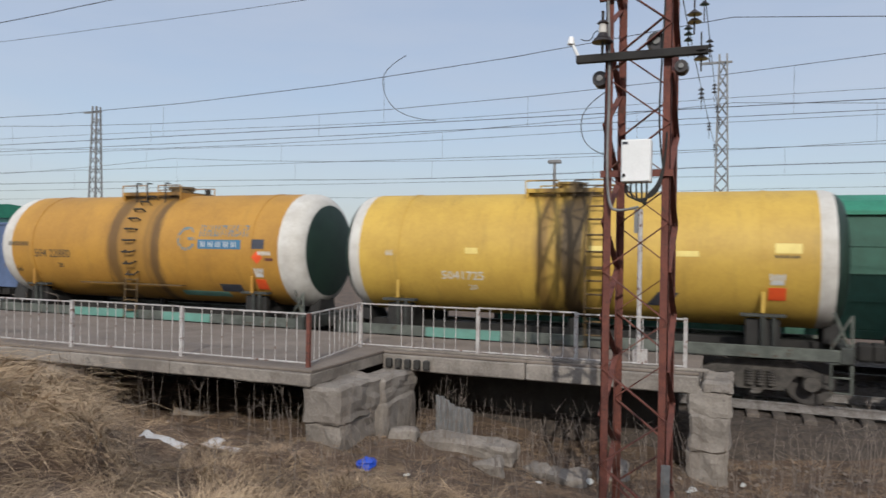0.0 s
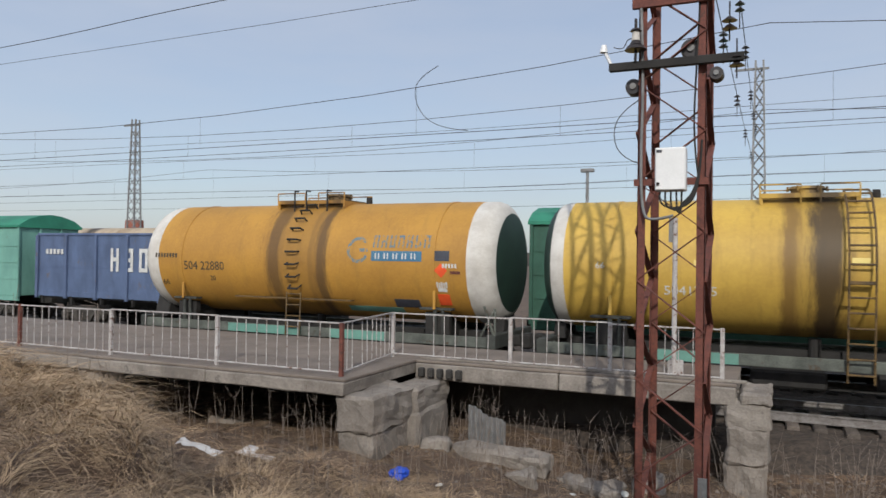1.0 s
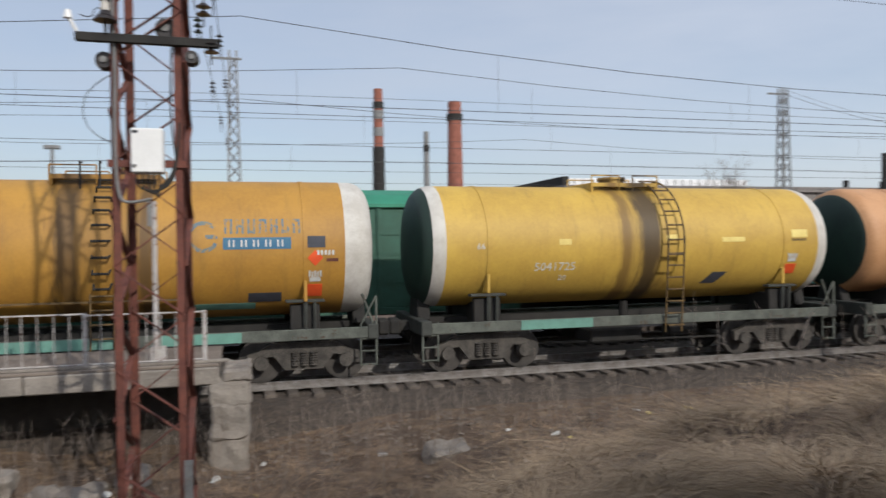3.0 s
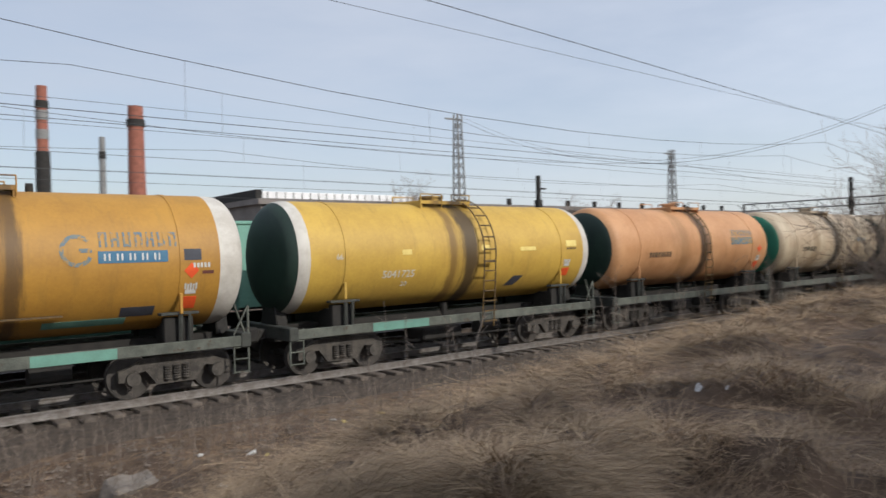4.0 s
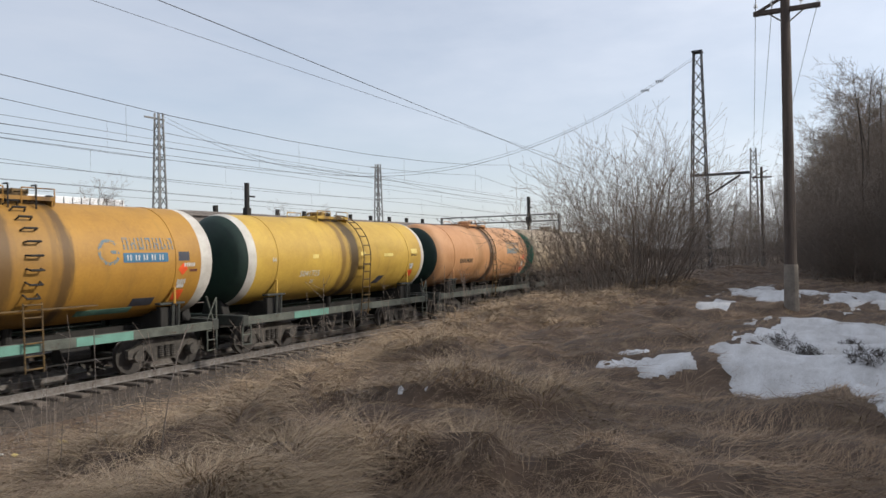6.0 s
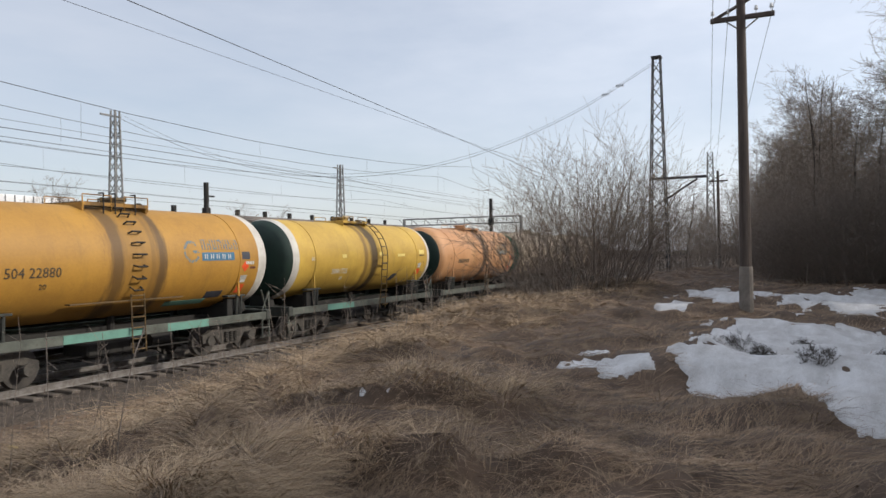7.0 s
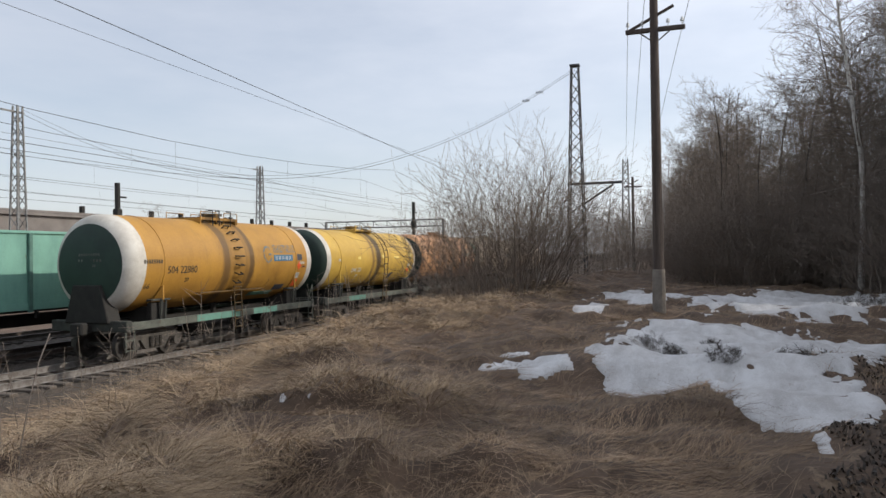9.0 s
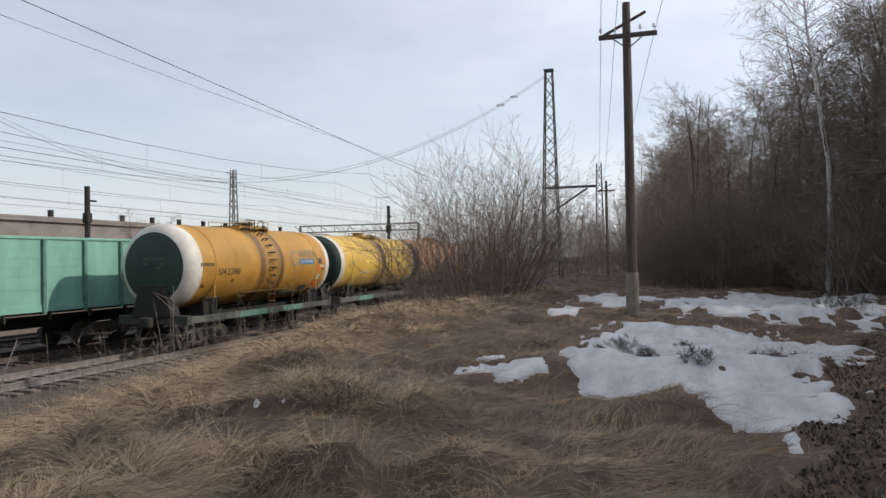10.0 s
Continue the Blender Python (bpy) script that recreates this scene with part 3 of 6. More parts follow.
M_HEAD = mat("oily_dark_frame_paint", (0.05, 0.054, 0.046), (0.022, 0.023, 0.02), scale=2.5, rough=0.8, rust=(0.05, 0.035, 0.022), rust_amount=0.6)
M_YDARK = mat("grimy_yellow_ladder_paint", (0.15, 0.09, 0.026), (0.05, 0.033, 0.016), scale=5, rough=0.7)
T1 = tank_wagon("orange-yellow oil tank wagon with white end bands and black spills", M_ORANGE, -15.65, M_DKGREEN, (.36, .34), -.1, (-1.2, .95), [(-2.3, .1), (1.0, 2.6)], rim=.80, steps=True)
T2 = tank_wagon("bright yellow oil tank wagon with white end bands", M_YELLOW, -3.42, M_DKGREEN, .2, .71, (-1.05, .75), [(-3.2, -1.4)], True, rim=.96)
T3 = tank_wagon("faded salmon-orange oil tank wagon with black spill", M_SALMON, 8.80, M_DKGREEN, .12, .3, (-.9, 1.1))
T4 = tank_wagon("stained cream oil tank wagon with dark green ends", M_CREAM, 20.82, M_TEALD, .12, .3, (-.9, 1.1))
T5 = tank_wagon("stained cream oil tank wagon with dark green ends", M_CREAM, 32.84, M_DKGREEN, .12, .3, (-.9, 1.1))


def lettering(w, body, size, x, z, material, name="lettering"):
    me = wrap_on_barrel(text_mesh(body, size), x, z)
    part(name, me, material, w)


def bar_lettering(w, x0, x1, z0, z1, n, material, name="lettering"):
    """Writing that cannot be read, as upright strokes bent on the barrel."""
    step = (x1 - x0) / n
    bms = BM()
    for k in range(n):
        b = patch_mesh(x0 + k * step, x0 + k * step + step * .6, z0, z1, lift=.005)
        me = mesh_of("stroke", b)
        bms.from_mesh(me)
        bpy.data.meshes.remove(me)
    part(name, bms, material, w)


def placards(w, x, z, red_top=True):
    """Hazard marks: a red diamond, a white flame-like mark, an orange plate."""
    bm = BM()
    if red_top:
        n = 6
        rows = []
        for i in range(n + 1):
            f = i / n
            half = .17 * (1 - abs(2 * f - 1))
            zz = z - .17 + .34 * f
            th = math.asin((zz - ZC) / R)
            rows.append([bm.verts.new((x + s * half, -(R + .008) * math.cos(th), ZC + (R + .008) * math.sin(th))) for s in (-1, 1)])
        for A, B in zip(rows, rows[1:]):
            bm.faces.new((A[0], A[1], B[1], B[0]))
        bmesh.ops.remove_doubles(bm, verts=bm.verts, dist=.001)
        part("red_diamond", bm, M_RED, w)
    bm = BM()
    for k in range(5):
        b = patch_mesh(x - .14 + k * .06, x - .10 + k * .06, z - .46 + .03 * abs(k - 2), z - .27 - .02 * (k % 2), lift=.007)
        me = mesh_of("stroke", b)
        bm.from_mesh(me)
        bpy.data.meshes.remove(me)
    b = patch_mesh(x - .12, x + .12, z - .50, z - .42, lift=.006)
    me = mesh_of("stroke", b)
    bm.from_mesh(me)
    bpy.data.meshes.remove(me)
    part("white_hazard_mark", bm, M_LETTER, w)
    part("orange_plate", patch_mesh(x - .16, x + .16, z - .82, z - .56, lift=.009), M_RED, w)


lettering(T1, "504 22880", .34, -3.85, 2.66, M_LETTERD, "wagon_number")
lettering(T1, "20", .2, -2.95, 2.38, M_LETTERD)
lettering(T1, "66", .26, -4.75, 2.22, M_LETTERD)
bar_lettering(T1, -4.9, -4.05, 2.98, 3.10, 8, M_LETTERD)
# faded company mark: a ring, a row of block letters as strokes, and a blue strip with white letters
bm = BM()
for k in range(26):
    a0, a1 = radians(40 + k * 11.2), radians(40 + (k + 1) * 11.2)
    for rr in (.30,):
        q = []
        for a, r_ in ((a0, .24), (a1, .24), (a1, .32), (a0, .32)):
            zz = 3.24 + r_ * math.sin(a)
            th = math.asin((zz - ZC) / R)
            q.append(bm.verts.new((1.86 + r_ * math.cos(a), -(R + .007) * math.cos(th), ZC + (R + .007) * math.sin(th))))
        bm.faces.new(q)
bm.from_mesh(mesh_of("stroke", patch_mesh(1.9, 2.14, 3.2, 3.28, lift=.006)))
part("company_mark", bm, M_LOGOB, T1, "faded blue ring mark")
for k in range(7):
    x0 = 2.28 + k * .235
    bm = BM()
    for q0, q1, h0, h1 in ((0, .045, 3.30, 3.60), (.115, .16, 3.30, 3.60), (.045, .115, 3.55 - .12 * (k % 3), 3.60 - .12 * (k % 3))):
        me = mesh_of("stroke", patch_mesh(x0 + q0, x0 + q1, h0, h1, lift=.006))
        bm.from_mesh(me)
        bpy.data.meshes.remove(me)
    part("faded_letter", bm, M_LOGOB, T1)
part("blue_strip", patch_mesh(2.25, 3.65, 2.98, 3.22, lift=.005), M_STRIP, T1, "faded blue strip")
for k in range(5):
    bm = BM()
    for q in (0, .09):
        me = mesh_of("stroke", patch_mesh(2.36 + k * .25 + q, 2.395 + k * .25 + q, 3.03, 3.17, lift=.009))
        bm.from_mesh(me)
        bpy.data.meshes.remove(me)
    part("white_letter", bm, M_LETTER, T1)
placards(T1, 4.16, 2.78)
part("grey_patch", patch_mesh(3.98, 4.38, 3.0, 3.24), M_PATCH, T1, "slate grey repainted patch")
part("red_white_label", patch_mesh(4.40, 4.66, 2.70, 2.77), M_RUSTY, T1)
bar_lettering(T1, 4.2, 4.6, 2.84, 2.94, 5, M_LETTER)
part("grey_patch", patch_mesh(2.75, 3.45, 1.86, 2.06), M_PATCH, T1, "slate grey repainted patch")
part("green_patch", patch_mesh(1.3, 2.9, 1.70, 1.84), M_TURQ, T1, "faded turquoise patch")
bm = BM()
box(bm, -2.1, 1.6, -1.42, -1.22, 1.93, 1.96)
part("side_shelf", bm, M_YDARK, T1)
lettering(T2, "5041725", .3, -2.85, 2.36, M_LETTER, "wagon_number")
lettering(T2, "20", .2, -2.2, 2.12, M_LETTER)
lettering(T2, "66", .2, -4.25, 2.9, M_LETTER)
part("pale_label", patch_mesh(-2.25, -1.95, 2.98, 3.12), M_CREAMPATCH, T2)
part("pale_label", patch_mesh(2.1, 2.75, 3.0, 3.12), M_CREAMPATCH, T2)
part("pale_label", patch_mesh(.55, .85, 3.05, 3.2), M_CREAMPATCH, T2)
part("grey_patch", patch_mesh(1.7, 2.12, 1.92, 2.22, slant=.25), M_PATCH, T2, "slate grey slanting patch")
part("pale_label", patch_mesh(4.15, 4.62, 3.1, 3.3), M_CREAMPATCH, T2)
bar_lettering(T2, 4.15, 4.6, 3.0, 3.06, 7, M_LETTERD)
placards(T2, 4.2, 2.95, False)
part("turquoise_mark", patch_mesh(2.2, 3.9, 3.0, 3.3), M_LOGOB, T3, "faded blue strip")
bar_lettering(T3, 2.3, 4.0, 3.36, 3.6, 7, M_LOGOB)
bar_lettering(T3, -3.4, -2.0, 2.6, 2.8, 8, M_LETTERD)
placards(T3, 4.5, 2.8)
bar_lettering(T4, -3.4, -2.0, 2.6, 2.8, 8, M_LETTERD)
part("blue_mark", patch_mesh(2.4, 3.6, 2.95, 3.2), M_LOGOB, T4, "faded blue strip")
for r_, (y0, y1, z) in enumerate(((-.45, .35, 3.22), (-.5, .4, 3.05), (-.3, .2, 2.90))):
    bm = BM()
    n = 9 - r_
    for k in range(n):
        yy = y0 + (y1 - y0) * k / n
        box(bm, -5.562, -5.54, yy, yy + .05, z, z + .08)
    part("end_lettering", bm, M_FRAME, T1)


FRAME_PARTS = ("saddle", "saddle_ledge", "headstock", "coupler", "end_gusset", "step_ladder", "side_sill", "sill_patch", "centre_sill_and_brake_gear", "bogie", "side_frame", "spring", "axle_box", "wheelset", "side_shelf")


def resize(w, f, girth):
    """A longer, stouter or slimmer wagon of the same kind: parts spread along x, the barrel's girth changed, wheels unchanged."""
    for o in w.children_recursive:
        if o.data.users == 1:
            on_frame = o.name.split(".")[0] in FRAME_PARTS
            for v in o.data.vertices:
                v.co.x *= f
                if not on_frame:
                    v.co.y *= girth
                    v.co.z = ZC + (v.co.z - ZC) * girth
        else:
            m = o.matrix_basis.copy()
            m.translation.x *= f
            o.matrix_basis = m
    for i, (wagon, place, sets) in enumerate(TRAIN):
        if wagon is w:
            TRAIN[i] = (wagon, place, [(ws, x * f) for ws, x in sets])


resize(T1, 1.0, 1.03)
resize(T2, 1.03, .985)


# ---------------------------------------------------------------- old platform
DECK = 1.03
platform = thing("platform", "old concrete passenger platform on block piers, asphalt worn", "platform", kind="structure")
# concrete toned dark: the shade under the deck is put into its colour
M_DARKCONC = mat("shade_dark_concrete", (0.06, 0.055, 0.048), (0.03, 0.028, 0.025), scale=1.5, rough=0.95, bump=0.4)


def rough_block(x0, x1, y0, y1, z0, z1, seed, amount=0.03, bevel=0.05):
    bm = BM()
    box(bm, x0, x1, y0, y1, z0, z1, bevel=bevel)
    bmesh.ops.subdivide_edges(bm, edges=bm.edges[:], cuts=4, use_grid_fill=True)
    for v in bm.verts:
        n = noise.noise_vector(v.co * 2.1 + Vector((seed, seed * .7, 0)))
        n2 = noise.noise_vector(v.co * 6.0 + Vector((seed, 3, 1)))
        v.co += n * amount + n2 * amount * .8
    return bm


def deck_slab(x0, x1, y0, y1, deep=.28):
    part("deck_slab", rough_block(x0 + .01, x1 - .01, y0, y1, DECK - deep, DECK - .06, x0, .012, .02), M_CONC, platform)
    bm = BM()
    box(bm, x0, x1, y0 + .06, y1, DECK - .06, DECK, bevel=.015)
    part("asphalt_layer", bm, M_DECK, platform)


x = -6.45
while x > -46:
    deck_slab(x - 2.95, x, 10.45, 15.5)
    x -= 2.95
for x0, x1 in ((-6.45, -3.5), (-3.5, -.45)):
    deck_slab(x0, x1, 13.15, 15.5, .36)
bm = BM()
box(bm, -6.4, -.3, 13.3, 13.42, DECK, DECK + .05, bevel=.01)
part("edge_kerb", bm, M_CONC, platform)
# wall closing the space under the deck, its shade held in the dark tone
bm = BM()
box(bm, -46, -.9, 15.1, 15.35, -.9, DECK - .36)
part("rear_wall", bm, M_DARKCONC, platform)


def pier(name, blocks, label):
    p = thing(name, label, "pier", "platform piers")
    for i, b in enumerate(blocks):
        part("block", rough_block(*b, seed=i * 3.1 + b[0], amount=.055), M_CONC, p)
    return p


pier("block_pier", [(-6.6, -5.95, 10.55, 12.0, -.75, .14), (-6.62, -5.9, 10.5, 12.1, .11, .76), (-6.5, -5.75, 11.9, 13.3, -.8, .25), (-6.45, -5.8, 11.95, 13.4, .2, .7)], "crumbling stacked concrete block pier under the platform corner")
pier("block_pier", [(-.65, .02, 13.15, 14.6, -1.1, -.24), (-.62, .05, 13.1, 14.6, -.3, .34), (-.62, .06, 13.12, 14.5, .28, .78), (-.40, .10, 13.1, 14.4, .68, .93)], "weathered rounded concrete block pier at the platform end")
for px in (-12.6, -18.5, -24.4):
    pier("block_pier", [(px - .3, px + .3, 10.6, 11.3, -.7, .2), (px - .26, px + .3, 10.62, 11.3, .21, .76)], "pale concrete block pier under the platform edge")
for bx, by, l, rz in ((-4.35, 12.35, 1.9, -4), (-3.0, 12.3, .35, 60), (-2.5, 12.35, .75, -3), (-1.75, 12.5, .5, 8), (-3.7, 11.6, .5, 25), (-5.4, 11.9, .5, 30), (-10.2, 12.2, .9, 6), (3.2, 11.6, .7, 10)):
    ob = part("concrete_block", rough_block(-l / 2, l / 2, -.22, .22, -.2, .16, bx, .08), M_CONC)
    tagged(ob, "fallen broken concrete block half sunk in the grass", "concrete block", "fallen concrete blocks")
    ob.matrix_basis = pose(bx, by, float(height(bx, by)) + .02, random.uniform(-8, 8), random.uniform(-6, 6), rz)
bm = BM()
rows = []
for k in range(43):
    u = k / 42
    off = .035 * math.sin(u * 7 * 2 * math.pi)
    x, y = -5.05 + .62 * u, 12.6 + .32 * u + off
    rows.append([bm.verts.new((x, y + dy, z)) for dy in (0, .012) for z in (-.4, .36 - .34 * u + .03 * math.sin(u * 9))])
for A, B in zip(rows, rows[1:]):
    for i, j in ((0, 1), (1, 3), (3, 2), (2, 0)):
        bm.faces.new((A[i], A[j], B[j], B[i]))
for A in (rows[0], rows[-1]):
    bm.faces.new((A[0], A[1], A[3], A[2]))
bmesh.ops.recalc_face_normals(bm, faces=bm.faces)
ob = part("corrugated_sheet", bm, M_GALV)
tagged(ob, "crumpled grey corrugated sheet leaning against the pier", "scrap sheet")
# small blocks along the slab edge in the same shade-toned concrete
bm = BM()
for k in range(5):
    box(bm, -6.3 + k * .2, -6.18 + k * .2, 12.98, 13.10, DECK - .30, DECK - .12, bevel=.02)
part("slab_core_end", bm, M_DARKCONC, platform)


def railing(posts, z, h, label):
    """posts: (x, y, painted dark or white)."""
    r = thing("railing", label, "railing", "platform railings")
    for x, y, dark in posts:
        if dark is None:
            continue
        bm = BM()
        box(bm, x - .035, x + .035, y - .035, y + .035, z - .16, z + h, bevel=.006)
        part("post", bm, M_RUSTY if dark else M_RAILW, r)
    for (ax, ay, _), (bx, by, _) in zip(posts, posts[1:]):
        bm = BM()
        sag = random.uniform(-.015, .015)
        box(bm, -.5, .5, -.02, .02, -.012, .012, m=Matrix.Translation(((ax + bx) / 2, (ay + by) / 2, z + h - .012 + sag)) @ Vector((bx - ax, by - ay, 0)).to_track_quat('X', 'Z').to_matrix().to_4x4() @ Matrix.Diagonal((math.hypot(bx - ax, by - ay), 1, 1, 1)))
        part("top_rail", bm, M_RAILW, r)
        bm = BM()
        bar(bm, (ax, ay, z + .07), (bx, by, z + .07), .016)
        part("bottom_rail", bm, M_RAILW, r)
        n = max(2, round(math.hypot(bx - ax, by - ay) / .235))
        for k in range(1, n):
            if random.random() < .06:
                continue
            f = k / n
            x, y = ax + (bx - ax) * f, ay + (by - ay) * f
            bm = BM()
            bar(bm, (x, y, z + .06), (x + random.uniform(-.015, .015), y, z + h - .02), .009, 5)
            part("baluster", bm, M_RAILW, r)
    return r


posts = [(-6.65, 10.72, True)] + [(-6.65 - 2.72 * k, 10.74, k == 3) for k in range(1, 12)]
railing(posts, DECK, .92, "low steel railing, flaking white paint and rust")
railing([(-6.65, 10.72, None), (-7.05, 13.36, None)], DECK, .92, "short return of rusty white steel railing")
railing([(-7.05, 13.36, False), (-4.5, 13.36, False), (-2.6, 13.36, False), (-.69, 13.36, False)], DECK, .92, "low steel railing, flaking white paint and rust")
lp = thing("sign_post", "thin white steel post with a narrow plate", "post", m=pose(-1.55, 13.95, DECK))
bm = BM()
bar(bm, (0, 0, 0), (0, 0, 2.85), .045, 12)
part("pole", bm, M_RAILW, lp)
bm = BM()
for k in range(3):
    box(bm, .03, .17, -.01, .01, 0, .25, m=pose(0, 0, 0, 0, 0, k * 120))
part("foot", bm, M_RAILW, lp)
bm = BM()
box(bm, -.11, -.04, -.05, -.03, 2.4, 2.85, bevel=.004)
part("plate", bm, M_GALV, lp)


# ---------------------------------------------------------------- lattice masts
def lattice(name, label, half_x, half_y, z0, z1, panel, leg, brace, material, m, top_scale=1.0, category="mast", group="", joined=False):
    t = thing(name, label, category, group, m=m)
    def corner(sx, sy, z):
        f = 1 + (top_scale - 1) * (z - z0) / (z1 - z0)
        return Vector((sx * half_x * f, sy * half_y * f, z))
    corners = [(-1, -1), (1, -1), (1, 1), (-1, 1)]
    for sx, sy in corners:
        bm = BM()
        a, b = corner(sx, sy, z0), corner(sx, sy, z1)
        d = b - a
        mm = Matrix.Translation((a + b) / 2) @ d.to_track_quat('Z', 'Y').to_matrix().to_4x4()
        if joined:
            bar(bm, a, b, leg * .7, 4)
        else:
            # angle iron: two plates at right angles, open towards the mast's inside
            p, q = a.copy(), b.copy()
            for ax in (0, 1):
                r = bmesh.ops.create_cube(bm, size=1)["verts"]
                for v in r:
                    f = v.co.z + .5
                    base = a + (b - a) * f
                    ox = (v.co.x + .5) * (leg if ax == 0 else .010)
                    oy = (v.co.y + .5) * (.010 if ax == 0 else leg)
                    v.co = base + Vector((-sx * ox, -sy * oy, 0))
        part("leg", bm, material, t)
    for (ax, ay), (bx, by) in zip(corners, corners[1:] + corners[:1]):
        z, k = z0 + .1, 0
        joint = BM()
        while z + panel < z1:
            a, b = (corner(ax, ay, z), corner(bx, by, z + panel)) if k % 2 == 0 else (corner(bx, by, z), corner(ax, ay, z + panel))
            if joined:
                bar(joint, a, b, brace * .85, 4)
            else:
                bm = BM()
                inset = Vector((-(ax + bx) * .006, -(ay + by) * .006, 0))
                angle_bar(bm, a + inset, b + inset, brace, .012)
                part("diagonal_brace", bm, material, t)
            z += panel
            k += 1
        if joined:
            tagged(part("bracing", joint, material, t), kind="stuff")
        else:
            joint.free()
    return t


MX, MY = -1.045, 9.5
near_mast = lattice("lattice_mast", "rusty red-brown steel lattice mast with cross arms", .385, .6, -.75, 12.5, .585, .095, .075, M_RUSTY, pose(MX, MY, 0))
bm = BM()
box(bm, -.72, .79, -.72, -.63, 5.36, 5.455, bevel=.008)
box(bm, -.71, .78, -.735, -.72, 5.36, 5.372)
part("cross_arm", bm, M_UNDER, near_mast, "dark channel cross arm")
bm = BM()
box(bm, -.46, .44, -.66, -.60, 6.1, 6.22, bevel=.006)
part("tie_plate", bm, M_RUSTY, near_mast)
bm = BM()
box(bm, -.42, .42, -.64, -.60, 3.98, 4.06)
part("cabinet_bracket", bm, M_RUSTY, near_mast)
# upright bell insulator with a pale neck, beside the arm
bm = BM()
for z, r0, r1, d in ((5.60, .13, .10, .045), (5.66, .08, .05, .05), (5.82, .07, .04, .03)):
    bmesh.ops.create_cone(bm, cap_ends=True, segments=18, radius1=r0, radius2=r1, depth=d, matrix=pose(-.40, -.74, z))
bar(bm, (-.40, -.74, 5.45), (-.40, -.74, 5.95), .018)
bell = part("bell_insulator", bm, M_GLASSINS, near_mast)
part("porcelain_neck", bar(BM(), (-.40, -.74, 5.69), (-.40, -.74, 5.80), .05, 14, .04), M_WHITE, bell)
# spool insulators seen from the side
for x, y, z, r in ((.20, -.45, 5.60, .12), (.50, -.70, 5.22, .08), (-.46, -.45, 5.2, .10)):
    bm = BM()
    for o, f in ((-.06, 1), (0, .6), (.06, 1)):
        bmesh.ops.create_cone(bm, cap_ends=True, segments=20, radius1=r * f, radius2=r * f * .9, depth=.05, matrix=pose(x, y + o, z, 90, 0, 0))
    sp = part("spool_insulator", bm, M_GLASSINS, near_mast)
    part("hub", bar(BM(), (x, y - .11, z), (x, y + .11, z), r * .38, 10), M_GALV, sp)
bm = BM()
bar(bm, (-.70, -.67, 5.45), (-.78, -.67, 5.62), .02)
bmesh.ops.create_cone(bm, cap_ends=True, segments=12, radius1=.05, radius2=.03, depth=.09, matrix=pose(-.79, -.67, 5.65))
part("pin_insulator", bm, M_BOXW, near_mast)
for xo, zt in ((.63, 6.05), (.71, 5.62)):
    bm = BM()
    for k in range(2):
        bmesh.ops.create_cone(bm, cap_ends=True, segments=16, radius1=.085, radius2=.03, depth=.045, matrix=pose(xo, -.66, zt - .2 - k * .09))
    bar(bm, (xo, -.66, zt - .45), (xo, -.66, zt), .010)
    part("insulator_string", bm, M_GLASSINS, near_mast)
# painted-white foot of the mast legs
for sx in (-1, 1):
    bm = BM()
    box(bm, sx * .385 - .05, sx * .385 + .05, -.62, -.595, -.75, .35 + .25 * sx)
    part("leg_wrap", bm, M_GALV, near_mast)
cab = thing("switch_cabinet", "white steel switch cabinet strapped to the mast", "cabinet", m=pose(-1.03, 8.80, 3.9))
bm = BM()
box(bm, -.17, .17, -.11, .09, 0, .5, bevel=.012)
part("body", bm, M_BOXW, cab)
bm = BM()
box(bm, -.16, .16, -.125, -.112, .01, .49, bevel=.006)
part("door", bm, M_BOXW, cab)
bm = BM()
box(bm, -.15, -.09, -.130, -.126, .44, .47)
part("label_plate", bm, M_PATCH, cab)
bm = BM()
bmesh.ops.create_cone(bm, cap_ends=True, segments=12, radius1=.018, radius2=.018, depth=.03, matrix=pose(-.13, -.13, .08, 90, 0, 0))
part("lock", bm, M_UNDER, cab)


def cable(name, pts, r, material, label, category="cable", group=""):
    cu = bpy.data.curves.new(name, 'CURVE')
    cu.dimensions = '3D'
    cu.bevel_depth, cu.bevel_resolution, cu.resolution_u = r, 1, 6
    sp = cu.splines.new('NURBS' if len(pts) > 3 else 'POLY')
    sp.points.add(len(pts) - 1)
    for q, p in zip(sp.points, pts):
        q.co = (*p, 1)
    if len(pts) > 3:
        sp.use_endpoint_u = True
        sp.order_u = 3
    cu.materials.append(material)
    ob = new(name, cu)
    tagged(ob, label, category, group)
    return ob


for k in range(5):
    x0 = -1.15 + k * .06
    cable("cabinet_cable", [(x0, 8.78, 3.9), (x0 + random.uniform(-.05, .05), 8.76, 3.72 - k * .03), (-.85 - k * .03, 8.8, 3.70), (-.72, 8.86, 3.95), (-.70, 8.88, 4.5)], .011, M_UNDER, "black cable looping from the cabinet to the mast leg", group="mast cables")
cable("mast_cable", [(-1.40, 8.86, 6.1), (-1.36, 8.84, 5.2), (-1.39, 8.86, 4.3), (-1.36, 8.82, 3.65), (-1.25, 8.78, 3.55), (-1.0, 8.8, 3.62)], .018, M_GALV, "pale cable running down the mast", group="mast cables")
cable("mast_cable", [(-.74, 8.9, 6.1), (-.78, 8.9, 5.2), (-.8, 8.9, 4.5), (-.74, 8.86, 4.1)], .012, M_UNDER, "black cable running down the mast", group="mast cables")
cable("loose_wire", [(-1.42, 8.85, 5.72), (-1.55, 8.84, 5.78), (-1.6, 8.84, 5.6), (-1.72, 8.84, 5.66)], .006, M_WIRE, "loose curled wire end on the mast", group="mast cables")

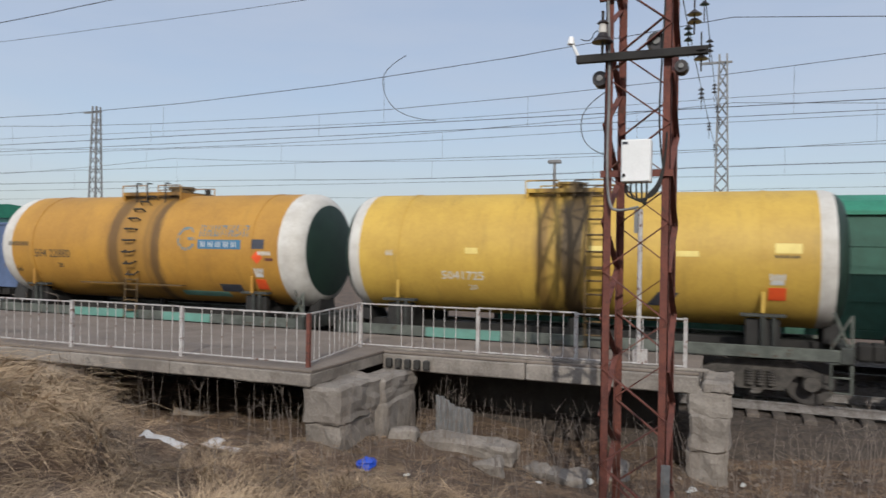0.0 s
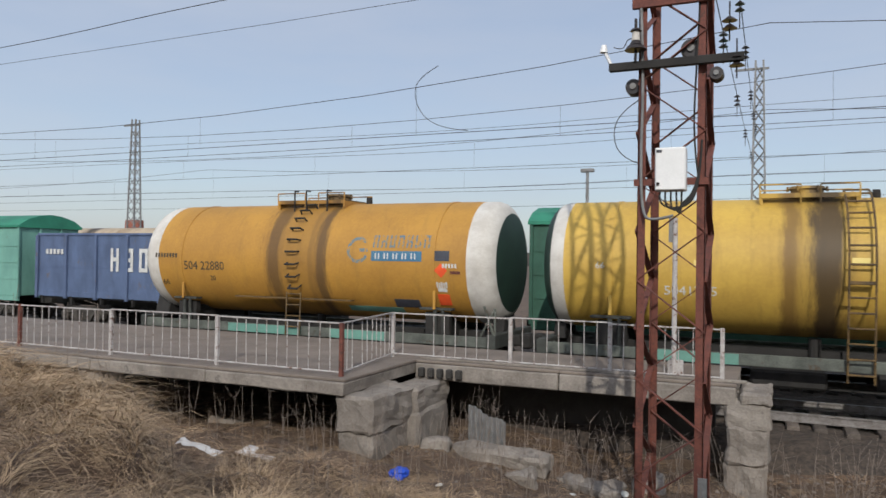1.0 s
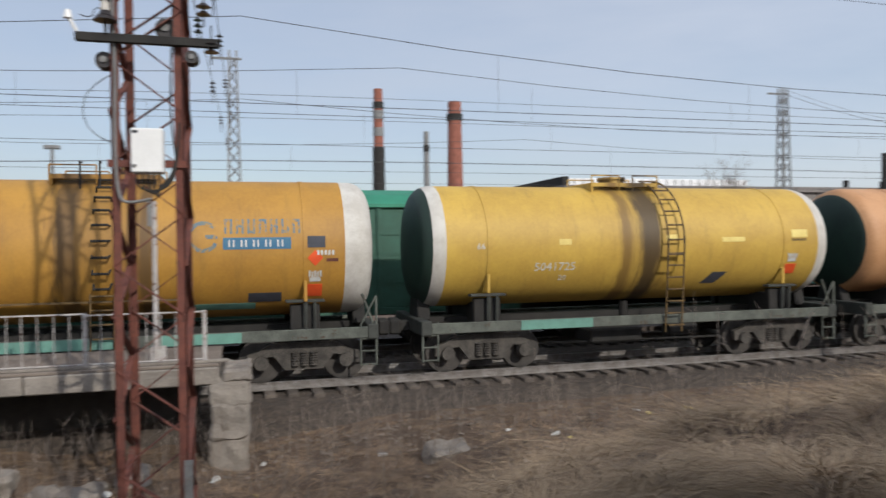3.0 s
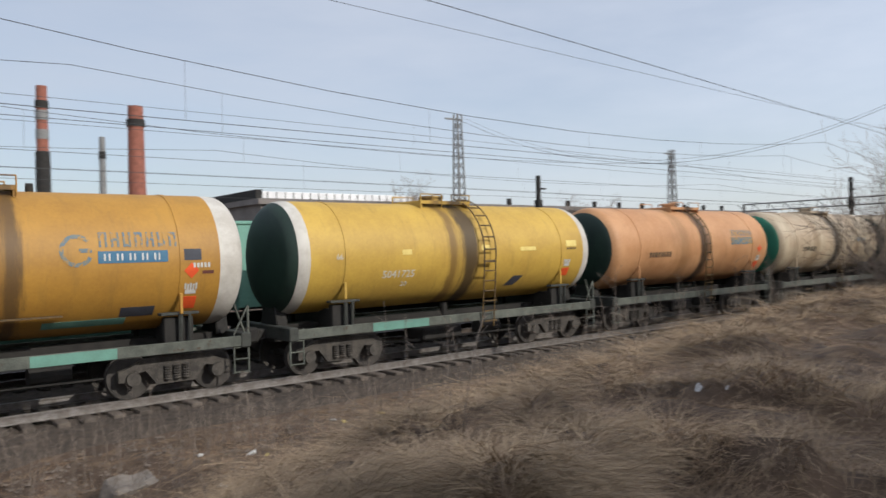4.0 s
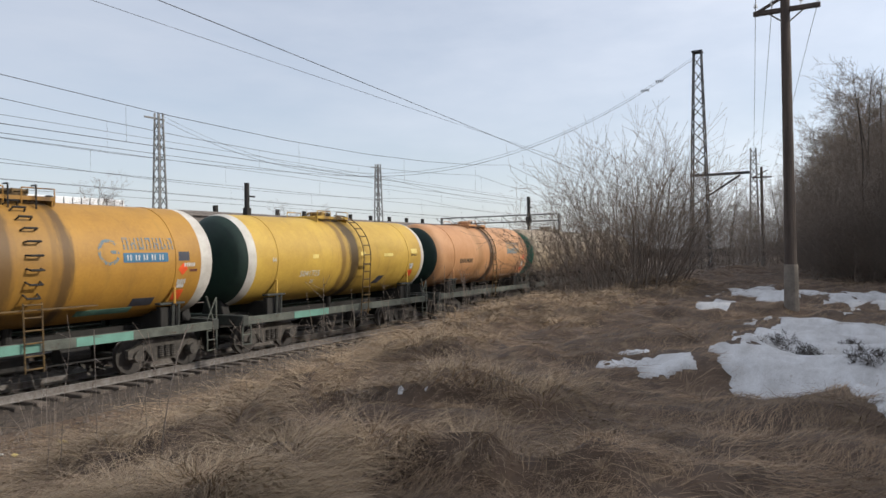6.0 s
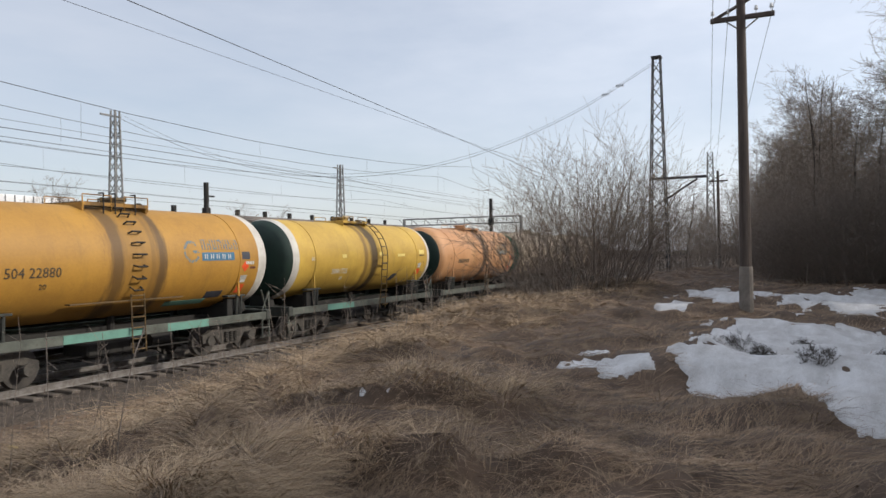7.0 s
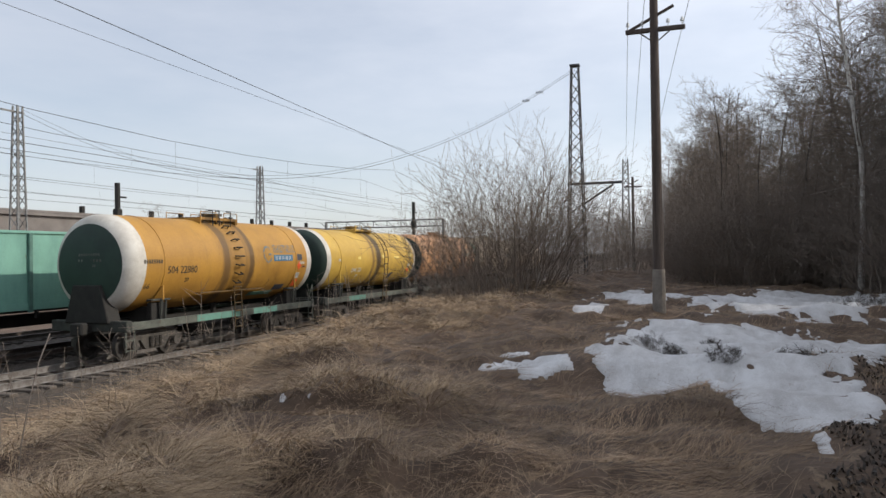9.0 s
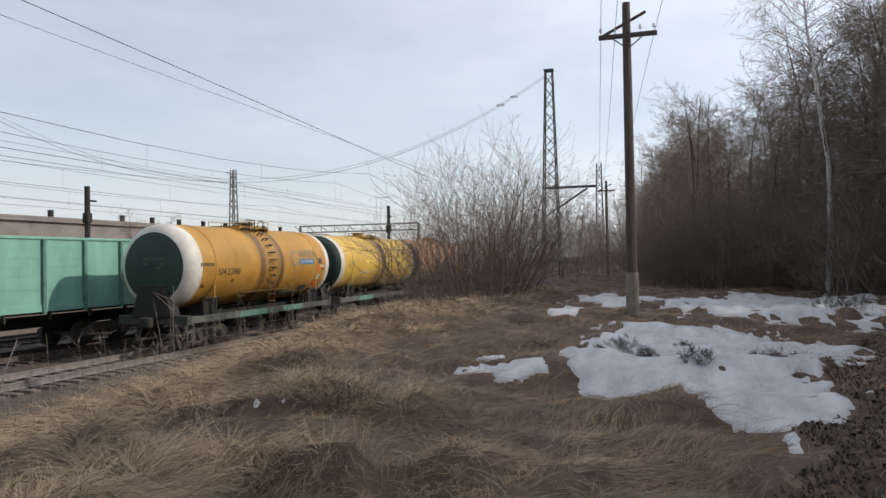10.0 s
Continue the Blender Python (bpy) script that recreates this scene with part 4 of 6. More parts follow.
cable("loose_wire", [(-1.42, 8.85, 5.0), (-1.66, 8.84, 4.85), (-1.72, 8.84, 4.55), (-1.6, 8.84, 4.32), (-1.42, 8.85, 4.25)], .006, M_WIRE, "thin wire bowed out beside the mast leg", group="mast cables")
# feeder lines that run back from the mast to the yard, with strain insulators
for A, B, marks in (((-.78, 10.1, 7.2), (-.7, 44.5, 8.6), (.12, .3, .5, .75)), ((-.46, 10.1, 7.5), (-.6, 44.5, 10.2), (.1, .22, .42, .6, .8))):
    A, B = Vector(A), Vector(B)
    pts = [A.lerp(B, k / 8) - Vector((0, 0, 1.0 * (k / 8) * (1 - k / 8))) for k in range(9)]
    fl = thing("feeder_line", "thin dark feeder line with strain insulators", "overhead wire", "feeder lines")
    bm = BM()
    for p, q in zip(pts, pts[1:]):
        bar(bm, p, q, .009, 4)
    part("wire", bm, M_WIRE, fl)
    for f in marks:
        p = A.lerp(B, f) - Vector((0, 0, 1.0 * f * (1 - f)))
        bm = BM()
        for k in range(3):
            bmesh.ops.create_cone(bm, cap_ends=True, segments=12, radius1=.085, radius2=.03, depth=.05, matrix=Matrix.Translation(p - Vector((0, 0, k * .11))))
        bar(bm, p - Vector((0, 0, .55)), p, .010, 5)
        part("strain_insulator", bm, M_GLASSINS, fl)

# far masts of the yard, and the tall line mast
for x, y, top in ((-48.3, 45, 14.2), (-.5, 45, 14.5), (38.2, 45, 14.0), (68.0, 45, 13.1)):
    mm = lattice("catenary_mast", "grey steel lattice mast of the yard wires", .48, .48, -.3, top, .8, .10, .05, M_GALV, pose(x, y, 0), .42, group="yard masts", joined=True)
    bm = BM()
    box(bm, -1.3, .5, -.06, .06, top - .5, top - .38)
    part("top_bracket", bm, M_GALV, mm)
tall = lattice("line_mast", "tall tapering steel lattice mast with a bracket arm", .68, .68, 0, 16.6, .85, .085, .036, M_WIRE, pose(52.4, 8.3, 0), .36, joined=True)
bm = BM()
box(bm, -.2, .2, -3.2, .6, 8.05, 8.2)
bar(bm, (0, -.4, 6.6), (0, -2.6, 8.0), .07)
bar(bm, (0, -.4, 8.9), (0, -.4, 8.2), .1)
part("bracket_arm", bm, M_WIRE, tall)
part("top_plate", box(BM(), -.3, .3, -.34, .34, 16.55, 16.68), M_WIRE, tall)
mm = lattice("line_mast", "distant steel lattice mast beyond the trees", .6, .6, 0, 15.6, 1.1, .12, .06, M_GALV, pose(99, 9.2, 0), .5, joined=True)

for x, y, top, r in ((35.2, 33.4, 7.8, .16), (56.2, 22.4, 7.6, .14)):
    t = thing("signal_post", "slim dark yard post with a bracket", "post", "yard posts", m=pose(x, y, 0))
    part("pole", bar(BM(), (0, 0, -.3), (0, 0, top), r, 10), M_UNDER, t)
    bm = BM()
    box(bm, -.1, .7, -.05, .05, top - .9, top - .8)
    part("bracket", bm, M_UNDER, t)
    bm = BM()
    box(bm, -.2, .2, -.2, .2, top - 2.2, top - 1.6, bevel=.03)
    part("signal_box", bm, M_UNDER, t)


lt = thing("yard_light", "slim pale yard light post with a twin head", "light post", m=pose(-13.7, 60, 0))
part("pole", bar(BM(), (0, 0, -.3), (0, 0, 10.3), .16, 10, .12), M_GALV, lt)
part("lamp_head", box(BM(), -.55, .55, -.2, .2, 10.3, 10.6, bevel=.05), M_GALV, lt)


def utility_pole(x, y, z0, z1, label):
    t = thing("utility_pole", label, "utility pole", "utility poles", m=pose(x, y, 0))
    part("pole", bar(BM(), (0, 0, z0 + .6), (.0, .03, z1), .15, 14, .11), M_WOODPOLE, t, smooth=False)
    bm = BM()
    bar(bm, (0, 0, z0 - .3), (0, 0, z0 + 1.15), .19, 12, .17)
    part("concrete_stub", bm, M_CONC, t, "pale concrete stub")
    bm = BM()
    box(bm, -.06, .06, -.80, .80, z1 - .98, z1 - .86, bevel=.01)
    part("cross_arm", bm, M_WOODPOLE, t)
    bm = BM()
    bar(bm, (0, -.5, z1 - .30), (0, .78, z1 - .92), .045, 6)
    part("slanting_arm", bm, M_WOODPOLE, t)
    bm = BM()
    bar(bm, (-.02, .45, z1 - .95), (-.02, 0, z1 - 1.3), .02)
    bar(bm, (-.02, -.45, z1 - .95), (-.02, 0, z1 - 1.3), .02)
    part("arm_brace", bm, M_GALV, t)
    for yy in (-.72, -.35, .35, .74):
        bm = BM()
        bar(bm, (0, yy, z1 - .9), (0, yy, z1 - .74), .012)
        bmesh.ops.create_cone(bm, cap_ends=True, segments=10, radius1=.05, radius2=.035, depth=.1, matrix=pose(0, yy, z1 - .70))
        part("insulator", bm, M_BOXW, t)
    return t


utility_pole(21.1, 1.1, 1.5, 10.25, "tall brown wooden utility pole on a concrete stub, crossed arms")
utility_pole(69.5, 5.8, 1.2, 10.2, "distant brown wooden utility pole with crossed arms")


# ---------------------------------------------------------------- standing wagons on the siding
def standing_bogies(w, L):
    for s in (-1, 1):
        bogie(w, s * (L / 2 - 2.1))
        for dx in (-.925, .925):
            ws = part("wheelset", WHEELS, M_WHEEL, w)
            ws.matrix_basis = pose(s * (L / 2 - 2.1) + dx, 0, .475)
    bm = BM()
    box(bm, -L / 2 - .5, L / 2 + .5, -.25, .25, .85, 1.25)
    part("centre_sill", bm, M_UNDER, w)


M_STAKE = mat("dark_teal_stake_paint", (0.09, 0.20, 0.165), (0.055, 0.12, 0.10), scale=2, rough=.7)


def gondola(label, paint, x0, x1, top=3.85, lift=0.0):
    L = x1 - x0
    w = thing("gondola_wagon", label, "freight wagon", "standing wagons", m=pose((x0 + x1) / 2, AXIS2, 0))
    for y in (-1, 1):
        bm = BM()
        box(bm, -L / 2, L / 2, y * 1.48 - .04, y * 1.48 + .04, 1.45 + lift, top - .06)
        part("side_wall", bm, paint, w)
        bm = BM()
        box(bm, -L / 2 - .03, L / 2 + .03, y * 1.5 - .07, y * 1.5 + .07, top - .1, top, bevel=.015)
        box(bm, -L / 2 - .03, L / 2 + .03, y * 1.5 - .06, y * 1.5 + .06, 1.28 + lift, 1.5 + lift)
        part("side_rail", bm, paint, w)
        n = round(L / 1.75)
        for k in range(n + 1):
            x = -L / 2 + k * L / n
            bm = BM()
            box(bm, x - .07, x + .07, y * 1.57 - .06, y * 1.57 + .06, 1.2 + lift, top - .08, bevel=.015)
            part("stake", bm, M_STAKE if paint is M_TEAL else paint, w)
            if k < n:
                bm = BM()
                for zz in (1.85, 2.15, 2.45, 2.75, 3.05, 3.35, 3.65):
                    box(bm, x + .07, x + L / n - .07, y * 1.521 - .006, y * 1.521 + .006, zz, zz + .018)
                part("panel_rib", bm, paint, w)
                bm = BM()
                box(bm, x + .25, x + .33, y * 1.5 - .06, y * 1.5 + .06, 1.0 + lift, 1.3 + lift)
                part("hatch_hinge", bm, M_UNDER, w)
    for s in (-1, 1):
        bm = BM()
        box(bm, s * L / 2 - .05, s * L / 2 + .05, -1.48, 1.48, 1.3 + lift, top)
        part("end_wall", bm, paint, w)
    bm = BM()
    box(bm, -L / 2, L / 2, -1.45, 1.45, 1.2 + lift, 1.32 + lift)
    part("floor", bm, M_UNDER, w)
    standing_bogies(w, L)
    return w


def boxcar(label, paint, roof, x0, x1, eave=4.15, peak=4.7):
    L = x1 - x0
    w = thing("covered_wagon", label, "freight wagon", "standing wagons", m=pose((x0 + x1) / 2, AXIS2, 0))
    bm = BM()
    box(bm, -L / 2, L / 2, -1.45, 1.45, 1.2, eave, bevel=.02)
    part("body", bm, paint, w)
    bm = BM()
    prof = [(-1.55, eave - .05), (-1.55, eave + .05), (-1.1, eave + .33), (-.5, peak - .05), (0, peak), (.5, peak - .05), (1.1, eave + .33), (1.55, eave + .05), (1.55, eave - .05)]
    A = [bm.verts.new((-L / 2 - .1, y, z)) for y, z in prof]
    B = [bm.verts.new((L / 2 + .1, y, z)) for y, z in prof]
    for i in range(len(prof)):
        j = (i + 1) % len(prof)
        bm.faces.new((A[i], A[j], B[j], B[i]))
    bm.faces.new(A[::-1])
    bm.faces.new(B)
    part("roof", bm, roof, w)
    n = round(L / 1.4)
    for k in range(n + 1):
        x = -L / 2 + k * L / n
        bm = BM()
        box(bm, x - .05, x + .05, -1.53, -1.44, 1.15, eave - .06, bevel=.01)
        part("stake", bm, paint, w)
    for zz in (1.9, 2.6, 3.3):
        bm = BM()
        box(bm, -L / 2, L / 2, -1.475, -1.455, zz, zz + .04)
        part("wall_seam", bm, paint, w)
    bm = BM()
    for y in (-.5, .5):
        box(bm, L / 2 + .02, L / 2 + .08, y - .04, y + .04, 1.1, eave)
    box(bm, -L / 2, L / 2, -1.48, -1.38, 1.0, 1.2)
    part("end_post", bm, paint, w)
    standing_bogies(w, L)
    return w


def bars_text(w, x0, x1, z0, z1, y, n, material=None, name="lettering"):
    """Unreadable numbers as upright bars."""
    bm = BM()
    step = (x1 - x0) / n
    for k in range(n):
        box(bm, x0 + k * step, x0 + k * step + step * .62, y - .006, y, z0, z1)
    return part(name, bm, material or M_LETTER, w)


boxcar("teal covered wagon with a green roof", M_TEAL, M_TEALD, -43.0, -28.9)
gb = gondola("blue open wagon with white letters, paint chalky", M_BLUE, -27.6, -14.2)
for k, x0 in enumerate((-2.55, -1.8, -1.05, -.3, .6, 1.35, 2.1)):
    # half-worn block letters, each two strokes and a link
    bm = BM()
    for q in (0, .3):
        box(bm, x0 + q, x0 + q + .13, -1.566, -1.56, 2.35, 3.25)
    for zz in ((2.75,), (2.35, 2.72, 3.1), (2.35, 3.1))[k % 3]:
        box(bm, x0 + .13, x0 + .3, -1.565, -1.56, zz, zz + .15)
    part("lettering", bm, M_LETTER, gb)
bars_text(gb, -6.2, -4.9, 3.0, 3.2, -1.56, 6)
gg = boxcar("dark green covered wagon with a brighter roof", M_WGREEN, M_TEALD, -6.4, 8.1)
bars_text(gg, .35, 1.25, 2.85, 3.08, -1.54, 5)
bars_text(gg, .35, 1.1, 3.2, 3.32, -1.54, 4)
bars_text(gg, .8, 1.2, 2.45, 2.6, -1.54, 3)
for x0, x1 in ((8.8, 25.4), (26.5, 39.3), (40.4, 53.2), (54.3, 67.1)):
    gondola("teal open wagon with planked sides and dark stakes", M_TEAL, x0, x1, 4.10, .22)
# pale tank tops on the track behind
bm = BM()
lathe_x(bm, [(-5.4, 0), (-5.35, .9), (-5.1, 1.4), (-4.9, 1.5), (4.9, 1.5), (5.1, 1.4), (5.35, .9), (5.4, 0)], 40, 2.85)
w = thing("standing_tank_wagon", "pale cream tank wagon behind the blue wagon", "tank wagon", "standing wagons", m=pose(-32.0, 27.5, 0))
part("barrel", bm, M_CREAM, w, smooth=True)
standing_bogies(w, 12)


# ---------------------------------------------------------------- overhead wires
def wire(y, pts, r, label="thin dark overhead line wire along the tracks"):
    return cable("overhead_wire", [(x, y, z) for x, z in pts], r, M_WIRE, label, "overhead wire", "yard wires")


def catenary(y, z_sup, z_low, contact, x0=-140, span=52, off=0, r=.012):
    """Messenger wire between supports, contact wire below and droppers."""
    pts = []
    n = 8
    x = x0
    while x < 260:
        for k in range(n):
            f = k / n
            pts.append((x + f * span, z_low + (z_sup - z_low) * (2 * f - 1) ** 2))
        x += span
    cu = wire(y, pts, r)
    cu.data.splines[0].type = 'POLY'
    wire(y, [(x0, contact), (60, contact), (260, contact)], r)
    d = BM()
    x = x0 + off
    while x < 140:
        f = ((x - x0) % span) / span
        zt = z_low + (z_sup - z_low) * (2 * f - 1) ** 2
        bar(d, (x, y, contact), (x, y, zt), .005, 4)
        x += 9.5
    tagged(part("wire_droppers", d, M_WIRE), "thin droppers between the overhead wires", "wire", kind="stuff")


wire(12.0, [(-90, 8.6), (-40, 8.0), (-17.4, 8.07), (-11, 8.45), (0, 8.6), (11.4, 8.28), (26, 7.74), (45, 7.0), (80, 6.6), (140, 6.5)], .009)
wire(14.0, [(-120, 8.4), (-20, 8.4), (0, 8.75), (20, 8.55), (60, 8.3), (200, 8.2)], .006)
catenary(AXIS2, 9.8, 8.4, 7.25, x0=-156, off=2.5)
catenary(28.0, 9.9, 8.9, 7.95, x0=-150)
catenary(34.0, 9.6, 8.7, 7.6, x0=-156)
catenary(40.0, 9.0, 8.2, 7.0, x0=-140)
for y, z in ((45, 11.8), (45, 10.4), (48, 8.2), (52, 8.6), (56, 7.4)):
    wire(y, [(-160, z + .4), (-48, z + .3), (-20, z - .3), (0, z + .3), (38, z + .2), (70, z - .1), (220, z)], .014)
# cross line from the tall mast over the yard, with its sag
A, B = Vector((52.4, 8.3, 16.3)), Vector((38.2, 45, 13.6))
pts = []
for k in range(13):
    f = k / 12
    p = A.lerp(B, f)
    p.z -= 6.2 * 4 * f * (1 - f)
    pts.append(tuple(p))
cable("cross_wire", pts, .014, M_WIRE, "sagging line from the tall mast across the yard", "overhead wire", "cross lines")
cable("cross_wire", [(p[0] + .3, p[1], p[2] + .25) for p in pts], .010, M_WIRE, "sagging line from the tall mast across the yard", "overhead wire", "cross lines")
for f in (.06, .085):
    p = A.lerp(B, f)
    p.z -= 6.2 * 4 * f * (1 - f)
    bm = BM()
    d = (B - A).normalized()
    for k in range(4):
        bmesh.ops.create_cone(bm, cap_ends=True, segments=12, radius1=.11, radius2=.05, depth=.06, matrix=Matrix.Translation(p + d * (k * .14)) @ d.to_track_quat('Z', 'Y').to_matrix().to_4x4())
    tagged(part("strain_insulator", bm, M_GLASSINS), "dark strain insulator on the sagging cross line", "insulator", "cross line insulators")
# looped tail wire
cable("wire_loop", [(-10.2, 22.3, 9.55), (-11.0, 22.3, 9.2), (-11.1, 22.3, 8.5), (-10.7, 22.3, 7.8), (-9.9, 22.3, 7.4), (-9.1, 22.3, 7.3)], .012, M_WIRE, "loose loop of wire hanging from the overhead line", "overhead wire")
# wires of the pole line
for k, (dy, z) in enumerate(((-.72, 9.45), (.35, 9.45), (.74, 9.45))):
    cable("pole_line_wire", [(-20, -2.6 + dy, 9.6), (0, -.9 + dy, 9.0), (21.1, 1.1 + dy, z), (45, 3.4 + dy, 8.7), (69.5, 5.8 + dy, 9.4)], .007, M_WIRE, "thin wire of the pole line", "overhead wire", "pole line")
# portal girder across the yard, far down the line
g = thing("portal_girder", "far grey lattice girder spanning the yard", "girder")
bm = BM()
for z in (8.6, 9.8):
    for yy in (-.4, .4):
        bar(bm, (125 + yy, 44, z), (125 + yy, 68, z), .10, 4)
k = 0
y = 44.0
while y < 68:
    bar(bm, (125, y, 8.6), (125, y + 1.4, 9.8) if k % 2 else (125, y, 9.8), .06, 4)
    y += 1.4
    k += 1
part("girder", bm, M_GALV, g)
for yy in (44, 68):
    part("girder_leg", bar(BM(), (125, yy, -.3), (125, yy, 9.8), .3, 6), M_GALV, g)

# ---------------------------------------------------------------- buildings and stacks
M_SHED = mat("grey_shed_wall", (0.20, 0.18, 0.165), (0.14, 0.125, 0.115), scale=.4, rough=0.9)
M_ROOFW = mat("snowy_white_roof_edge", (0.75, 0.75, 0.74), (0.6, 0.6, 0.6), scale=.6, rough=0.7)
shed = thing("workshop", "long low grey workshop with a pale roof edge", "building", "yard buildings")
bm = BM()
box(bm, 32.6, 140, 70, 95, -.3, 8.2)
part("wall", bm, M_SHED, shed)
bm = BM()
box(bm, 32.2, 140.4, 69.6, 95.4, 8.2, 8.8)
part("roof", bm, M_SHED, shed, "dark roof slab")
bm = BM()
box(bm, 33.0, 55, 70.5, 90, 8.8, 9.6, bevel=.08)
part("skylight", bm, M_ROOFW, shed, "white ribbed roof lantern")
for k in range(22):
    part("skylight_rib", box(BM(), 33.6 + k, 33.68 + k, 70.42, 70.5, 8.8, 9.55), M_GALV, shed)
part("skylight_end", box(BM(), 32.3, 33.0, 70.4, 90, 8.8, 9.75), M_UNDER, shed)
for k in range(10):
    bm = BM()
    bar(bm, (72 + k * 6.2, 74, 8.8), (72 + k * 6.2, 74, 10.0), .35, 8)
    part("roof_vent", bm, M_UNDER, shed)
for x, y, top, r, mt, lab in ((33, 113, 25.5, 1.25, M_BRICK, "tall red brick chimney with a dark collar"), (20, 110, 26.4, .8, M_BRICK, "slim red and white steel chimney"), (26.5, 106, 19.5, .45, M_GALV, "slim pale steel stack"), (-52, 48.5, 6.0, .9, M_BRICK, "short square red brick stack")):
    c = thing("chimney", lab, "chimney", "stacks", m=pose(x, y, 0))
    part("stack", bar(BM(), (0, 0, -.3), (0, 0, top), r * 1.15, 16, r * .85), mt, c)
    bm = BM()
    lz = top - 1.5
    bmesh.ops.create_cone(bm, cap_ends=True, segments=16, radius1=r * 1.05, radius2=r * 1.05, depth=1.0, matrix=pose(0, 0, lz - 1))
    part("collar", bm, M_UNDER, c)
    if x == 20:
        part("sleeve", bar(BM(), (0, 0, -.3), (0, 0, 17.5), r * 1.25, 12, r * 1.15), M_UNDER, c)
        for zz in (19.2, 21.8):
            part("white_ring", bar(BM(), (0, 0, zz), (0, 0, zz + 1.3), r * 1.02, 16), M_GALV, c)
h = thing("house", "small far house with a blue-grey gable roof", "house", "yard buildings", m=pose(-11.5, 80, 0))
bm = BM()
box(bm, -3, 3, -3, 3, -.3, 5)
part("wall", bm, M_SHED, h)
bm = BM()
A = [bm.verts.new((-3.3, y, z)) for y, z in ((-3.3, 4.9), (0, 7.2), (3.3, 4.9))]
B = [bm.verts.new((3.3, y, z)) for y, z in ((-3.3, 4.9), (0, 7.2), (3.3, 4.9))]
bm.faces.new(A)
bm.faces.new(B[::-1])
for i in range(3):
    bm.faces.new((A[i], B[i], B[(i + 1) % 3], A[(i + 1) % 3]))
part("roof", bm, M_PATCH, h)


# ---------------------------------------------------------------- vegetation
def tubes(name, segs, material, sides=3):
    """segs: array of p, q, r0, r1 (8 numbers a row) as thin prisms in one mesh."""
    S = np.asarray(segs, float)
    p, q, r0, r1 = S[:, :3], S[:, 3:6], S[:, 6], S[:, 7]
    d = q - p
    d /= np.linalg.norm(d, axis=1)[:, None] + 1e-9
    ref = np.where(np.abs(d[:, 2:3]) > .9, np.array([[1., 0, 0]]), np.array([[0, 0, 1.]]))
    u = np.cross(d, ref)
    u /= np.linalg.norm(u, axis=1)[:, None] + 1e-9
    v = np.cross(d, u)
    n = len(S)
    co = np.zeros((n, 2 * sides, 3))
    for k in range(sides):
        a = 2 * math.pi * k / sides
        o = math.cos(a) * u + math.sin(a) * v
        co[:, k] = p + o * r0[:, None]
        co[:, sides + k] = q + o * r1[:, None]
    base = (np.arange(n) * 2 * sides)[:, None, None]
    quad = np.array([[k, (k + 1) % sides, sides + (k + 1) % sides, sides + k] for k in range(sides)])[None]
    faces = (base + quad).reshape(-1, 4)
    me = bpy.data.meshes.new(name)
    me.vertices.add(n * 2 * sides)
    me.vertices.foreach_set("co", co.ravel())
    me.loops.add(faces.size)
    me.loops.foreach_set("vertex_index", faces.ravel().astype(np.int32))
    me.polygons.add(len(faces))
    me.polygons.foreach_set("loop_start", np.arange(0, faces.size, 4, dtype=np.int32))
    me.update(calc_edges=True)
    me.materials.append(material)
    return me


def branch(rng, segs, p, d, length, r, depth, bend=.25, kids=4, up=.15, steps=4, minr=.004):
    """Grow a limb in short crooked steps, with side limbs."""
    step = length / steps
    p = np.array(p, float)
    d = np.array(d, float)
    for i in range(steps):
        d = d + rng.normal(0, bend, 3) * .5 + np.array([0, 0, up * .3])
        d /= np.linalg.norm(d)
        q = p + d * step
        r2 = max(minr, r * (1 - .8 / steps))
        segs.append((*p, *q, r, r2))
        if depth > 0:
            for _ in range(rng.poisson(kids / steps * (1 if i else .4))):
                side = rng.normal(0, 1, 3)
                side -= side.dot(d) * d
                side /= np.linalg.norm(side) + 1e-9
                nd = d * rng.uniform(.5, .9) + side * rng.uniform(.5, .9)
                nd /= np.linalg.norm(nd)
                branch(rng, segs, p + (q - p) * rng.uniform(0, 1), nd, length * rng.uniform(.35, .6), max(minr, r2 * .5), depth - 1, bend, kids, up, max(2, steps - 1), minr)
        p, r = q, r2
    return segs


M_TWIG = mat("bare_twig_bark", (0.25, 0.205, 0.168), (0.155, 0.125, 0.102), scale=4, rough=0.9, bump=0)
M_TWIGL = mat("sunlit_bush_bark", (0.27, 0.215, 0.17), (0.17, 0.135, 0.11), scale=4, rough=0.9, bump=0)
M_BARK = mat("dark_tree_bark", (0.085, 0.07, 0.058), (0.05, 0.042, 0.036), scale=4, rough=0.9, bump=.5, stretch=(1, 1, .3))
M_BIRCH = mat("white_birch_bark", (0.74, 0.71, 0.66), (0.55, 0.52, 0.48), scale=3, rough=0.8, bump=.2, rust=(0.05, 0.04, 0.035), rust_amount=.58, stretch=(1, 1, 3))


